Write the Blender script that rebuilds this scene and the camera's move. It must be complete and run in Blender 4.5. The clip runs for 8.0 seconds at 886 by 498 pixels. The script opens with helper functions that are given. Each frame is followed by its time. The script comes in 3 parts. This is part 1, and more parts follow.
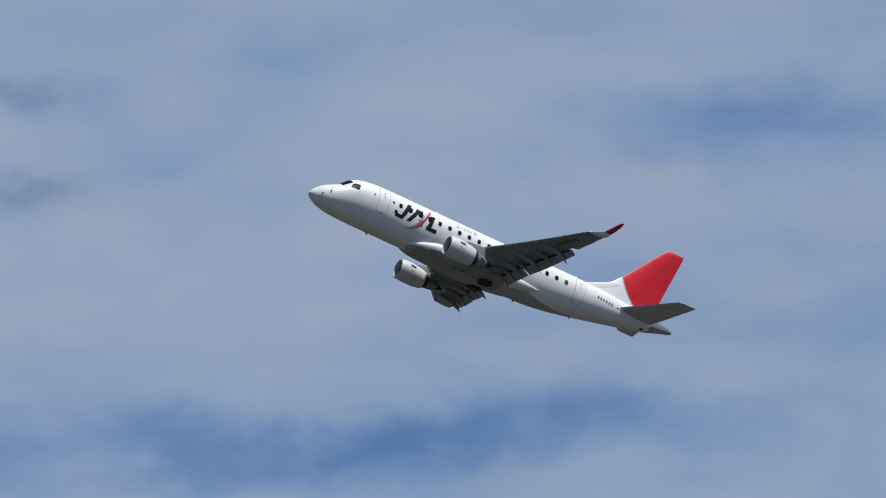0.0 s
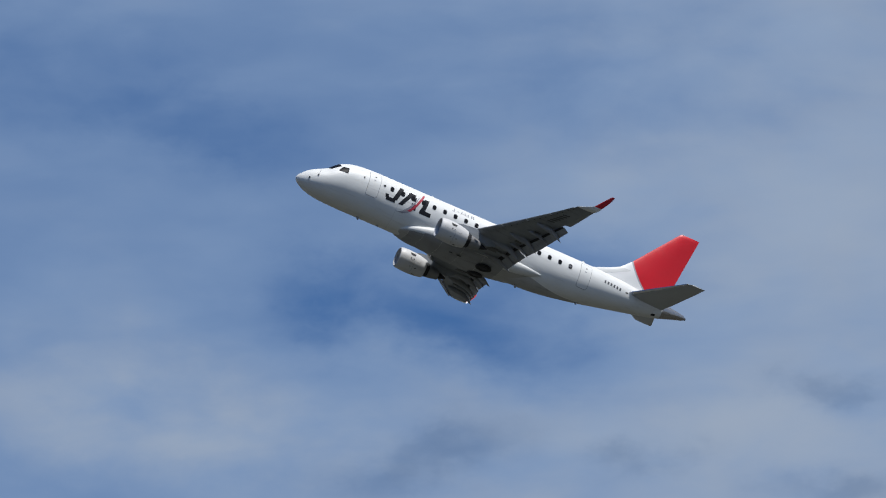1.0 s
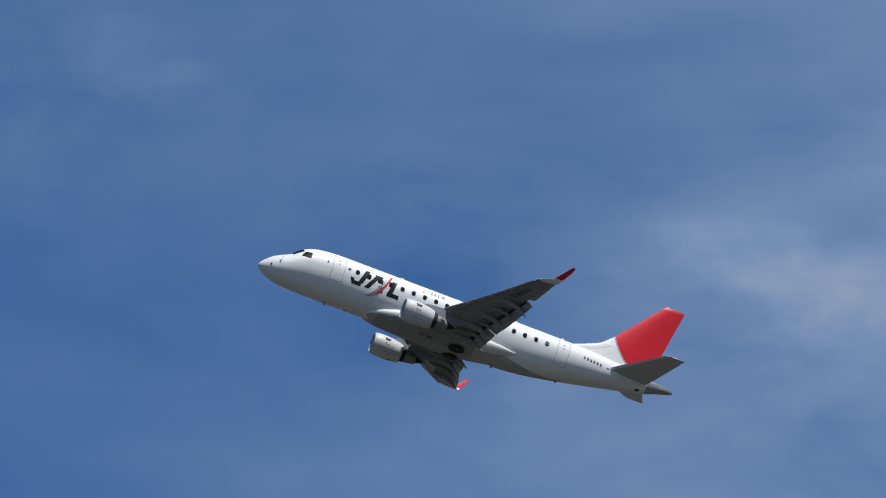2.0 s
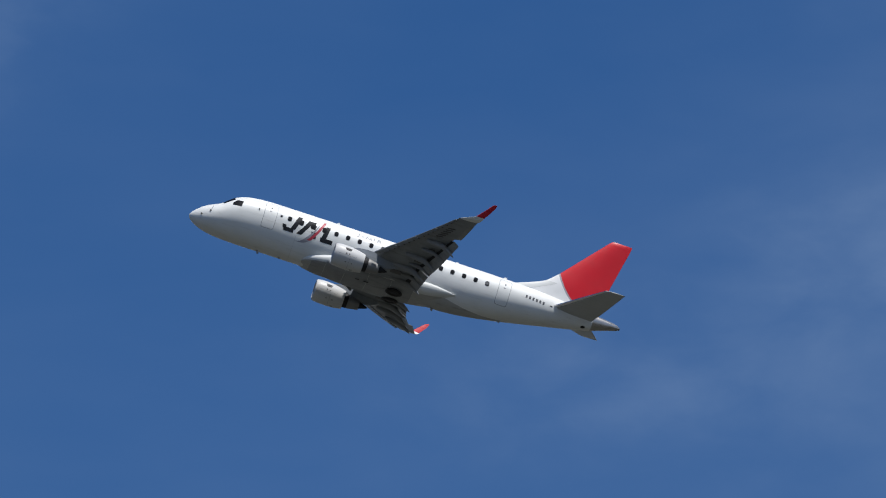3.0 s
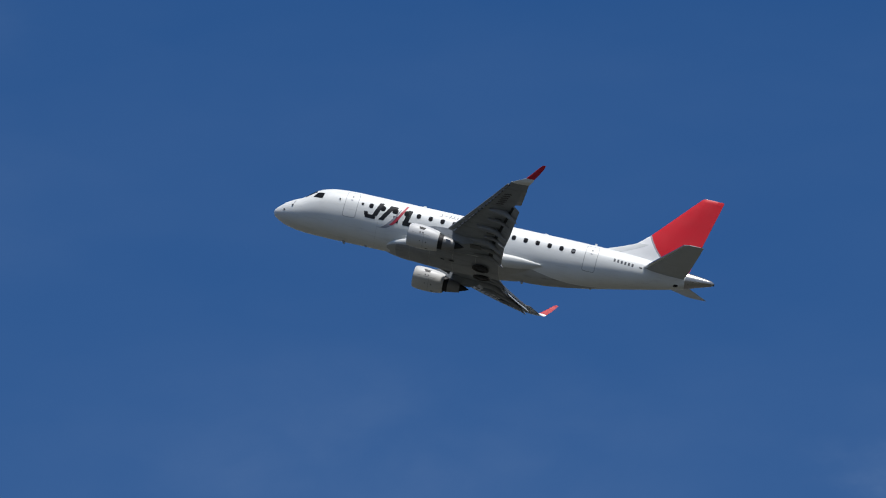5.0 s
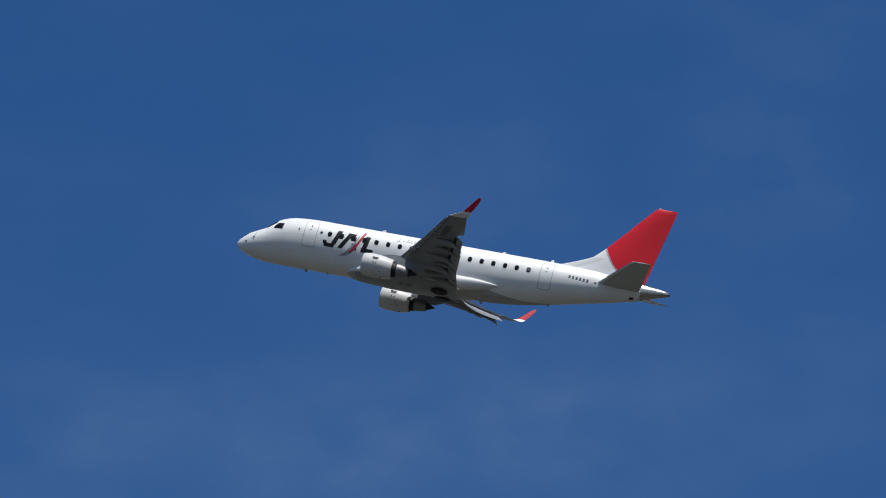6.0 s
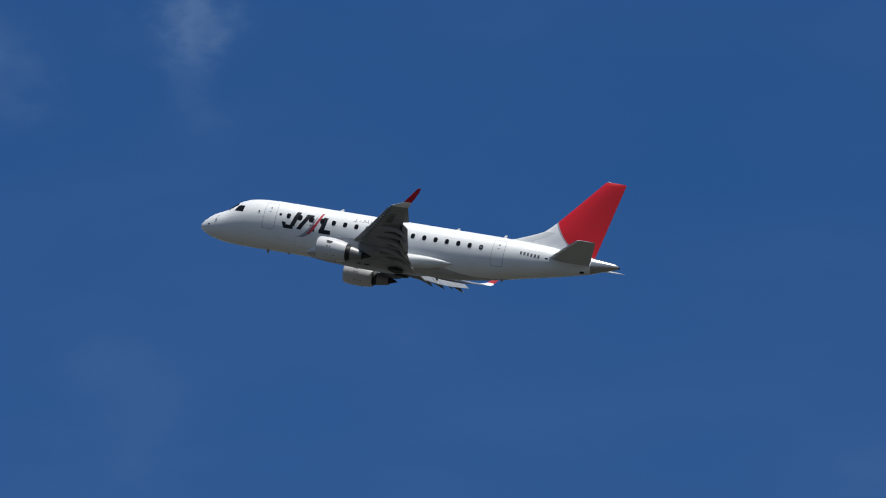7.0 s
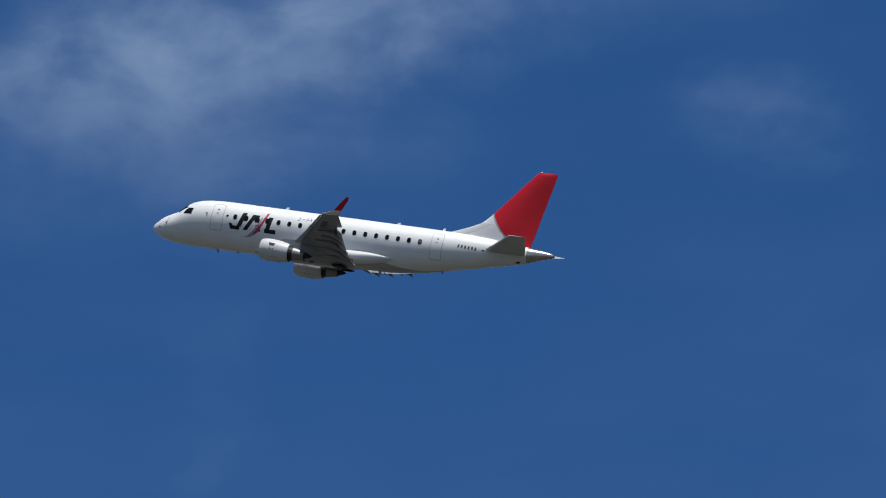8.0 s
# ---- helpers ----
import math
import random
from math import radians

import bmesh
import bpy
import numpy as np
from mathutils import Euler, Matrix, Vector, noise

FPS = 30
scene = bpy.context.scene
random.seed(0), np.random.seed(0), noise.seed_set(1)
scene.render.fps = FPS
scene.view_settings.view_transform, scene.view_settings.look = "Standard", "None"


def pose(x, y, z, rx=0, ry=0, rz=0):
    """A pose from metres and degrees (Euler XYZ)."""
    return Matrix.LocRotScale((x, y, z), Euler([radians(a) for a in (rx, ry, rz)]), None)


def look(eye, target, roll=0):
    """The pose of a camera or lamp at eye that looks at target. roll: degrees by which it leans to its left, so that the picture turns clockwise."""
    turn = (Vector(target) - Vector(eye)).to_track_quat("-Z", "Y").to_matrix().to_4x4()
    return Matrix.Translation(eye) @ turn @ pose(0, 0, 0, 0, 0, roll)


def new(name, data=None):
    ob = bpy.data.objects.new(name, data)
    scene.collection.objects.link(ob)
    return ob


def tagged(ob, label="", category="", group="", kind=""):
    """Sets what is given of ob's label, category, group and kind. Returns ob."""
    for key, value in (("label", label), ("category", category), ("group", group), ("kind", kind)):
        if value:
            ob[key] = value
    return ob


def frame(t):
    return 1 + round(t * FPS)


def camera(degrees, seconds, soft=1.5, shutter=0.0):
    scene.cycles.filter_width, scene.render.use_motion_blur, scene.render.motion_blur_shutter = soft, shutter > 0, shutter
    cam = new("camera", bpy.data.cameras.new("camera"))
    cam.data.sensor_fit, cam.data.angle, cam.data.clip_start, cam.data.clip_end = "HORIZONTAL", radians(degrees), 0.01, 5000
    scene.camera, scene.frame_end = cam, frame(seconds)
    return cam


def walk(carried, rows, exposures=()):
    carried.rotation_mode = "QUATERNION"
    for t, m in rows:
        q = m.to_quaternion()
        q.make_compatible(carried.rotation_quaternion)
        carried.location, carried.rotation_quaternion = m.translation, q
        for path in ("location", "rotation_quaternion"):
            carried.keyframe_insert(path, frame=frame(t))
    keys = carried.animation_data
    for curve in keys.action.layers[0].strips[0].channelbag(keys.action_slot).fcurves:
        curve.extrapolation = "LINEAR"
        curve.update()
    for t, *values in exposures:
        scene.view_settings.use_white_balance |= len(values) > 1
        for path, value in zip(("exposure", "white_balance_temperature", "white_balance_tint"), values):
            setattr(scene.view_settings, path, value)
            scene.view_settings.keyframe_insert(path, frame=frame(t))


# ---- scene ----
cam = camera(5.3, 8.0, soft=1.1)
CAMERA_ROWS = [
    (0.0, pose(0, 0, 1.7, 103.045, 0, 0.240)),
    (0.1, pose(0, 0, 1.7, 103.223, 0, 0.760)),
    (0.2, pose(0, 0, 1.7, 103.386, 0, 1.198)),
    (0.3, pose(0, 0, 1.7, 103.561, 0, 1.651)),
    (0.4, pose(0, 0, 1.7, 103.727, 0, 2.098)),
    (0.5, pose(0, 0, 1.7, 103.883, 0, 2.648)),
    (0.6, pose(0, 0, 1.7, 104.063, 0, 3.192)),
    (0.7, pose(0, 0, 1.7, 104.241, 0, 3.738)),
    (0.8, pose(0, 0, 1.7, 104.413, 0, 4.224)),
    (0.9, pose(0, 0, 1.7, 104.641, 0, 4.678)),
    (1.0, pose(0, 0, 1.7, 104.829, 0, 5.267)),
    (1.1, pose(0, 0, 1.7, 105.014, 0, 5.772)),
    (1.2, pose(0, 0, 1.7, 105.188, 0, 6.346)),
    (1.3, pose(0, 0, 1.7, 105.414, 0, 6.813)),
    (1.4, pose(0, 0, 1.7, 105.690, 0, 7.304)),
    (1.5, pose(0, 0, 1.7, 105.955, 0, 7.778)),
    (1.6, pose(0, 0, 1.7, 106.229, 0, 8.204)),
    (1.7, pose(0, 0, 1.7, 106.479, 0, 8.692)),
    (2.8, pose(0, 0, 1.7, 108.159, 0, 14.520)),
    (2.9, pose(0, 0, 1.7, 108.279, 0, 14.910)),
    (3.0, pose(0, 0, 1.7, 108.369, 0, 15.367)),
    (3.1, pose(0, 0, 1.7, 108.471, 0, 15.988)),
    (3.2, pose(0, 0, 1.7, 108.599, 0, 16.635)),
    (3.3, pose(0, 0, 1.7, 108.730, 0, 17.239)),
    (3.4, pose(0, 0, 1.7, 108.870, 0, 17.785)),
    (3.5, pose(0, 0, 1.7, 109.026, 0, 18.359)),
    (3.6, pose(0, 0, 1.7, 109.190, 0, 18.912)),
    (3.7, pose(0, 0, 1.7, 109.348, 0, 19.484)),
    (3.8, pose(0, 0, 1.7, 109.492, 0, 20.075)),
    (3.9, pose(0, 0, 1.7, 109.654, 0, 20.688)),
    (4.0, pose(0, 0, 1.7, 109.798, 0, 21.305)),
    (4.1, pose(0, 0, 1.7, 109.947, 0, 21.888)),
    (4.2, pose(0, 0, 1.7, 110.067, 0, 22.446)),
    (4.3, pose(0, 0, 1.7, 110.165, 0, 23.000)),
    (4.4, pose(0, 0, 1.7, 110.249, 0, 23.523)),
    (4.5, pose(0, 0, 1.7, 110.293, 0, 24.107)),
    (4.6, pose(0, 0, 1.7, 110.353, 0, 24.633)),
    (4.7, pose(0, 0, 1.7, 110.466, 0, 25.229)),
    (5.8, pose(0, 0, 1.7, 111.857, 0, 31.678)),
    (5.9, pose(0, 0, 1.7, 111.910, 0, 32.122)),
    (6.0, pose(0, 0, 1.7, 111.978, 0, 32.528)),
    (6.1, pose(0, 0, 1.7, 112.016, 0, 33.028)),
    (6.2, pose(0, 0, 1.7, 112.076, 0, 33.617)),
    (6.3, pose(0, 0, 1.7, 112.061, 0, 34.142)),
    (6.4, pose(0, 0, 1.7, 112.092, 0, 34.652)),
    (6.5, pose(0, 0, 1.7, 112.128, 0, 35.087)),
    (6.6, pose(0, 0, 1.7, 112.192, 0, 35.590)),
    (6.7, pose(0, 0, 1.7, 112.259, 0, 36.151)),
    (6.8, pose(0, 0, 1.7, 112.343, 0, 36.755)),
    (6.9, pose(0, 0, 1.7, 112.419, 0, 37.371)),
    (7.0, pose(0, 0, 1.7, 112.499, 0, 37.914)),
    (7.1, pose(0, 0, 1.7, 112.571, 0, 38.414)),
    (7.2, pose(0, 0, 1.7, 112.617, 0, 38.867)),
    (7.3, pose(0, 0, 1.7, 112.652, 0, 39.263)),
    (7.4, pose(0, 0, 1.7, 112.691, 0, 39.671)),
    (7.5, pose(0, 0, 1.7, 112.727, 0, 40.160)),
    (7.6, pose(0, 0, 1.7, 112.735, 0, 40.782)),
    (7.7, pose(0, 0, 1.7, 112.748, 0, 41.314)),
    (7.8, pose(0, 0, 1.7, 112.780, 0, 41.923)),
    (7.9, pose(0, 0, 1.7, 112.789, 0, 42.525)),
    (8.0, pose(0, 0, 1.7, 112.787, 0, 43.148)),
]
walk(cam, CAMERA_ROWS)

# ---- world, sun ----
SUN_AZ, SUN_EL = 121.0, 67.0


class Nodes:
    """Short way to write a node tree."""

    def __init__(self, tree):
        self.tree = tree
        tree.nodes.clear()

    def add(self, kind, ins=None, **props):
        n = self.tree.nodes.new(kind)
        for k, v in props.items():
            setattr(n, k, v)
        for k, v in (ins or {}).items():
            if hasattr(v, "is_linked"):
                self.tree.links.new(v, n.inputs[k])
            else:
                n.inputs[k].default_value = v
        return n

    def m(self, op, a, b=0.0, c=0.0):
        return self.add("ShaderNodeMath", {0: a, 1: b, 2: c}, operation=op).outputs[0]

    def noise(self, vec, scale, detail=4.0, rough=0.55, dist=0.0):
        return self.add("ShaderNodeTexNoise", {"Vector": vec, "Scale": scale, "Detail": detail,
                                               "Roughness": rough, "Distortion": dist}).outputs["Fac"]

    def ramp(self, v, lo, hi, a=0.0, b=1.0):
        return self.add("ShaderNodeMapRange", {"Value": v, "From Min": lo, "From Max": hi, "To Min": a, "To Max": b},
                        interpolation_type="SMOOTHSTEP").outputs[0]

    def mix(self, f, a, b):
        n = self.add("ShaderNodeMix", {0: f}, data_type="RGBA")
        for i, v in ((6, a), (7, b)):
            if hasattr(v, "is_linked"):
                self.tree.links.new(v, n.inputs[i])
            else:
                n.inputs[i].default_value = (*v, 1)
        return n.outputs[2]


def build_world():
    world = bpy.data.worlds.new("sky")
    world.use_nodes = True
    scene.world = world
    g = Nodes(world.node_tree)
    sky = g.add("ShaderNodeTexSky", sky_type="NISHITA", sun_disc=False, sun_elevation=radians(SUN_EL),
                sun_rotation=radians(SUN_AZ), altitude=300.0, air_density=1.0, dust_density=0.0, ozone_density=3.0)
    blue = g.add("ShaderNodeHueSaturation", {"Color": sky.outputs[0], "Saturation": SKY_SAT, "Hue": SKY_HUE}).outputs[0]
    blue = g.add("ShaderNodeMix", {0: 1.0, 6: blue, 7: SKY_TINT}, data_type="RGBA", blend_type="MULTIPLY").outputs[2]
    # bearing and height over the horizon in degrees
    way = g.add("ShaderNodeTexCoord").outputs["Generated"]
    xyz = g.add("ShaderNodeSeparateXYZ", {0: way}).outputs
    az = g.m("MULTIPLY", g.m("ARCTAN2", xyz[0], xyz[1]), 57.29578)
    el = g.m("MULTIPLY", g.m("ARCSINE", xyz[2]), 57.29578)
    flat = g.add("ShaderNodeCombineXYZ", {0: az, 1: g.m("MULTIPLY", el, 1.6), 2: 0.0}).outputs[0]
    tilted = g.add("ShaderNodeMapping", {"Vector": flat, "Rotation": (0, 0, radians(-14)), "Scale": (0.6, 1.0, 1.0)}).outputs[0]
    broad = g.noise(tilted, 0.6, 4.0, 0.45, 0.3)
    fine = g.noise(tilted, 2.0, 4.0, 0.45, 0.3)
    puff = g.noise(flat, 1.3, 6.0, 0.5, 0.3)
    turb = g.add("ShaderNodeTexNoise", {"Vector": flat, "Scale": 0.9, "Detail": 5.0, "Roughness": 0.6}).outputs["Color"]
    wob = g.add("ShaderNodeSeparateXYZ", {0: turb}).outputs
    waz = g.m("ADD", az, g.m("MULTIPLY_ADD", wob[0], 1.5, -0.75))
    wel = g.m("ADD", el, g.m("MULTIPLY_ADD", wob[1], 0.9, -0.45))

    def bank(a, e, wa, we, lean=0.0):
        # soft oval of cloud round a bearing and a height
        da, de = g.m("SUBTRACT", waz, a), g.m("SUBTRACT", wel, e)
        de = g.m("MULTIPLY_ADD", da, -lean, de)
        qa, qe = g.m("DIVIDE", da, wa), g.m("DIVIDE", de, we)
        return g.m("POWER", 2.718, g.m("MULTIPLY", g.m("MULTIPLY_ADD", qa, qa, g.m("MULTIPLY", qe, qe)), -1.0))

    # thin layer, thick where the bearing is small and breaking up to the left of it
    layer = g.m("SUBTRACT", g.ramp(az, -16.0, -1.0, 0.05, 0.76), g.ramp(az, 20.0, 60.0, 0.0, 0.15))
    dens = g.m("ADD", layer, g.m("MULTIPLY", g.m("SUBTRACT", broad, 0.5), g.ramp(az, -16.0, -4.0, 0.14, 0.70)))
    dens = g.m("ADD", dens, g.m("MULTIPLY", g.m("SUBTRACT", fine, 0.5), g.ramp(az, -16.0, -4.0, 0.05, 0.30)))
    for amount, a, e, wa, we, lean in CLOUD_BANKS:
        dens = g.m("MULTIPLY_ADD", g.m("MULTIPLY", bank(a, e, wa, we, lean), g.ramp(puff, 0.25, 0.7, 0.45, 1.15)), amount, dens)
    dens = g.m("ADD", dens, g.ramp(el, 16.0, 25.0, 0.07, 0.0))
    dens = g.ramp(dens, -0.06, 1.08, 0.0, 1.0)
    white = g.mix(g.ramp(g.m("ADD", dens, g.m("MULTIPLY", g.m("SUBTRACT", puff, 0.5), 0.5)), 0.5, 1.15), CLOUD_THIN, CLOUD_THICK)
    for amount, a, e, wa, we, lean in CLOUD_SHADES:
        white = g.mix(g.m("MULTIPLY", bank(a, e, wa, we, lean), amount), white, CLOUD_DARK)
    clear = g.add("ShaderNodeBackground", {"Color": blue, "Strength": SKY_STRENGTH})
    cloud = g.add("ShaderNodeBackground", {"Color": white, "Strength": 1.0})
    both = g.add("ShaderNodeMixShader", {0: dens, 1: clear.outputs[0], 2: cloud.outputs[0]})
    g.add("ShaderNodeOutputWorld", {0: both.outputs[0]})


SKY_STRENGTH, SKY_SAT, SKY_HUE, SKY_TINT = 0.067, 1.35, 0.5, (0.86, 0.82, 1.0, 1.0)
CLOUD_THIN, CLOUD_THICK, CLOUD_DARK = (0.255, 0.36, 0.54), (0.315, 0.385, 0.50), (0.15, 0.22, 0.35)
# amount, bearing, height, half widths, lean
CLOUD_BANKS = (
    (0.28, -7.0, 13.75, 1.5, 0.40, -0.10),
    (-0.36, -4.6, 14.65, 0.7, 0.28, 0.0),
    (0.28, -4.2, 12.75, 1.5, 0.40, 0.0),
    (-0.22, -6.9, 15.5, 0.9, 0.22, -0.1),
    (0.12, -2.0, 13.9, 0.7, 0.5, 0.0),
    (0.16, -2.6, 13.1, 0.6, 0.4, 0.0),
    (-0.40, -5.4, 14.40, 1.0, 0.26, -0.25),
    (0.36, -8.2, 16.9, 0.8, 0.25, -0.10),
    (-0.15, -7.7, 16.0, 1.0, 0.35, -0.20),
    (-0.20, -10.2, 16.9, 1.0, 0.6, 0.0),
    (-0.46, -0.7, 11.92, 2.8, 0.22, 0.03),
    (-0.12, 1.6, 12.3, 0.9, 0.3, 0.0),
    (-0.20, -4.0, 15.9, 1.5, 0.4, 0.0),
    (0.16, -3.2, 13.7, 0.8, 0.25, 0.0),
    (0.28, -6.1, 16.95, 1.2, 0.25, 0.05),
    (0.20, -9.9, 16.3, 0.6, 0.2, 0.1),
    (-0.35, 1.6, 13.8, 1.3, 0.28, 0.0),
    (0.20, -12.6, 18.3, 0.8, 0.5, 0.0),
    (0.15, -19.6, 18.7, 2.4, 0.60, 0.75),
    (0.26, -23.5, 19.40, 0.9, 0.12, -0.25),
    (0.22, -22.3, 21.9, 0.4, 0.25, 0.0),
    (0.25, -39.6, 23.8, 0.20, 0.4, 0.0),
    (0.18, -41.05, 23.6, 0.5, 0.25, 0.0),
    (0.36, -43.6, 24.3, 2.0, 0.34, 0.10),
    (0.36, -45.2, 23.8, 1.3, 0.50, 0.20),
    (0.06, -44.6, 21.9, 0.3, 0.6, 0.3),
    (0.22, -43.7, 23.85, 0.7, 0.26, 0.2),
    (0.20, -44.3, 23.25, 0.9, 0.25, 0.1),
    (0.11, -21.2, 19.2, 1.0, 1.4, 0.0),
    (0.10, -23.4, 19.9, 0.8, 0.6, 0.0),
    (0.10, -32.8, 22.2, 0.9, 0.6, 0.0),
    (0.14, -20.6, 17.9, 0.9, 0.5, 0.2),
    (0.25, -4.6, 12.75, 0.8, 0.4, 0.0),
    (0.15, -0.6, 14.9, 0.8, 0.4, 0.0),
    (0.06, -40.0, 21.4, 0.7, 0.5, 0.3),
    (0.08, -34.6, 20.9, 0.8, 0.4, 0.0),
    (0.08, -30.4, 22.6, 0.8, 0.8, 0.0),
    (0.09, -20.6, 20.9, 2.6, 0.5, 0.0),
    (0.05, -19.2, 19.7, 1.5, 0.5, 0.3),
    (0.17, -14.2, 17.6, 1.6, 0.5, 0.0),
    (0.14, -32.4, 20.8, 2.0, 0.5, 0.1),
    (0.13, -23.4, 18.9, 2.6, 0.35, 0.0),
    (0.10, -27.5, 19.6, 2.0, 0.5, 0.0),
)
CLOUD_SHADES = (
    (0.5, -2.9, 14.0, 0.22, 0.09, 0.0), (0.6, -2.8, 13.36, 0.40, 0.13, 0.1), (0.7, -5.3, 13.55, 0.45, 0.16, 0.2),
    (0.5, -4.0, 13.6, 0.25, 0.10, 0.0),
)
build_world()

sun_data = bpy.data.lights.new("sun", "SUN")
sun_data.energy, sun_data.angle, sun_data.color = 4.5, radians(0.53), (1.0, 0.975, 0.94)
sun = new("sun", sun_data)
sun.matrix_world = look((100 * math.sin(radians(SUN_AZ)) * math.cos(radians(SUN_EL)),
                         100 * math.cos(radians(SUN_AZ)) * math.cos(radians(SUN_EL)),
                         100 * math.sin(radians(SUN_EL))), (0, 0, 0))
scene.view_settings.exposure = 0.0


# ---- materials ----
def material(name):
    mat = bpy.data.materials.new(name)
    mat.use_nodes = True
    return mat, Nodes(mat.node_tree)


def finish(g, color, rough, metal=0.0, bump=None, strength=0.05, coat=0.0, spec=0.35):
    ins = {"Base Color": color, "Roughness": rough, "Metallic": metal, "Coat Weight": coat, "Coat Roughness": 0.2, "Specular IOR Level": spec}
    if bump is not None:
        ins["Normal"] = g.add("ShaderNodeBump", {"Height": bump, "Strength": strength, "Distance": 0.02}).outputs[0]
    if not hasattr(color, "is_linked"):
        ins["Base Color"] = (*color, 1)
    b = g.add("ShaderNodeBsdfPrincipled", ins)
    g.add("ShaderNodeOutputMaterial", {0: b.outputs[0]})


def surface(name, color, rough=0.4, metal=0.0, vary=0.12, scale=1.2, streak=0.1, coat=0.0, dirt=(0.25, 0.23, 0.2), spec=0.35):
    """Painted or bare sheet with broad tone changes, streaks along the airflow and faint waves."""
    mat, g = material(name)
    ob = g.add("ShaderNodeTexCoord").outputs["Object"]
    long = g.add("ShaderNodeMapping", {"Vector": ob, "Scale": (0.25, 2.5, 2.5)}).outputs[0]
    broad, fine = g.noise(ob, scale, 4.0), g.noise(long, 2.2, 6.0, 0.65)
    tone = g.mix(g.m("MULTIPLY", g.ramp(broad, 0.35, 0.75), vary), color, tuple(c * 0.72 for c in color))
    tone = g.mix(g.m("MULTIPLY", g.ramp(fine, 0.52, 0.78), streak), tone, dirt)
    r = g.ramp(fine, 0.3, 0.8, max(rough - 0.06, 0.02), rough + 0.1)
    finish(g, tone, r, metal, g.noise(ob, 0.9, 2.0), 0.06, coat, spec)
    return mat


WHITE = surface("white_gloss_paint", (0.73, 0.74, 0.72), 0.45, 0, 0.2, 0.8, 0.26)
NACELLE = surface("off_white_cowl_paint", (0.57, 0.57, 0.56), 0.45, 0, 0.12, 1.4, 0.18)
FAIRING = surface("pale_fairing_paint", (0.64, 0.65, 0.63), 0.5, 0, 0.2, 0.9, 0.25)
# grey of the fairing belly, its colour holding underside shade as well as stains
BELLY = surface("stained_shaded_belly_paint", (0.29, 0.30, 0.31), 0.55, 0, 0.7, 1.3, 0.6, 0, (0.13, 0.13, 0.13))
# paler belly shade put into paint colour, with some streaks
AFTBELLY = surface("belly_shade_and_stain_paint", (0.42, 0.425, 0.42), 0.55, 0, 0.5, 1.3, 0.5, 0, (0.16, 0.155, 0.14))
GREY = surface("grey_wing_paint", (0.24, 0.262, 0.285), 0.5, 0, 0.8, 1.1, 0.6, 0, (0.07, 0.065, 0.06))
TRACK = surface("dark_grey_fairing_paint", (0.25, 0.26, 0.27), 0.5, 0, 0.5, 1.5, 0.4, 0, (0.05, 0.048, 0.045))
FLAP = surface("worn_flap_metal", (0.31, 0.325, 0.34), 0.5, 0.1, 0.8, 2.0, 0.6, 0, (0.06, 0.055, 0.05))
TAILGREY = surface("grey_tailplane_paint", (0.42, 0.435, 0.44), 0.45, 0, 0.2, 0.9, 0.2)
ALU = surface("polished_aluminium", (0.82, 0.82, 0.83), 0.2, 1.0, 0.1, 2.0, 0.1)
STEEL = surface("heat_tinted_steel", (0.25, 0.25, 0.25), 0.50, 0.5, 0.4, 3.0, 0.3, 0, (0.06, 0.05, 0.04))
CONE = surface("bare_metal_cone", (0.44, 0.42, 0.40), 0.30, 0.9, 0.25, 2.0, 0.25, 0, (0.1, 0.09, 0.08))
SOOT = surface("sooty_black_metal", (0.02, 0.02, 0.022), 0.6, 0.2, 0.2, 2.0, 0.1)
SEAL = surface("grey_seal_line", (0.30, 0.31, 0.33), 0.5, 0, 0.1)
DOORSEAL = surface("pale_grey_door_seal", (0.31, 0.32, 0.33), 0.5, 0, 0.1)
JOINT = surface("faint_joint_line", (0.60, 0.60, 0.59), 0.5, 0, 0.1)
TRIM = surface("grey_window_trim", (0.55, 0.56, 0.57), 0.5, 0, 0.1, spec=0.15)
GLASS = surface("dark_cabin_glass", (0.010, 0.011, 0.014), 0.4, 0, 0.1, 2.0, 0.0, spec=0.04)
TYRE = surface("black_tyre_rubber", (0.018, 0.018, 0.018), 0.75, 0, 0.3, 6.0, 0.1)
BLADE = surface("titanium_fan_blade", (0.06, 0.065, 0.075), 0.5, 0.5, 0.2, 3.0, 0.1)
INK = surface("charcoal_livery_paint", (0.013, 0.015, 0.020), 0.55, 0, 0.1, 2.0, 0.05, spec=0.12)
PALEGREY = surface("mid_grey_livery_paint", (0.26, 0.27, 0.29), 0.35, 0, 0.1)
PALESTRIP = surface("pale_grey_strip_paint", (0.60, 0.61, 0.60), 0.45, 0, 0.15)
WINGMARK = surface("dark_grey_wing_marking", (0.07, 0.072, 0.08), 0.5, 0, 0.1)
REGGREY = surface("dark_grey_marking_paint", (0.10, 0.105, 0.115), 0.4, 0, 0.1)
RED = surface("red_livery_paint", (0.50, 0.010, 0.022), 0.6, 0, 0.1, 1.2, 0.04, 0, (0.3, 0.02, 0.03))
SWEEPRED = surface("muted_red_livery_paint", (0.42, 0.035, 0.06), 0.5, 0, 0.15, 2.0, 0.08)
SILVER = surface("silver_livery_paint", (0.30, 0.30, 0.33), 0.4, 0.2, 0.1)
LIP = surface("satin_inlet_metal", (0.50, 0.51, 0.53), 0.5, 0.4, 0.15, 3.0, 0.2)
LINER = surface("dark_inlet_liner", (0.022, 0.024, 0.03), 0.6, 0.2, 0.2)
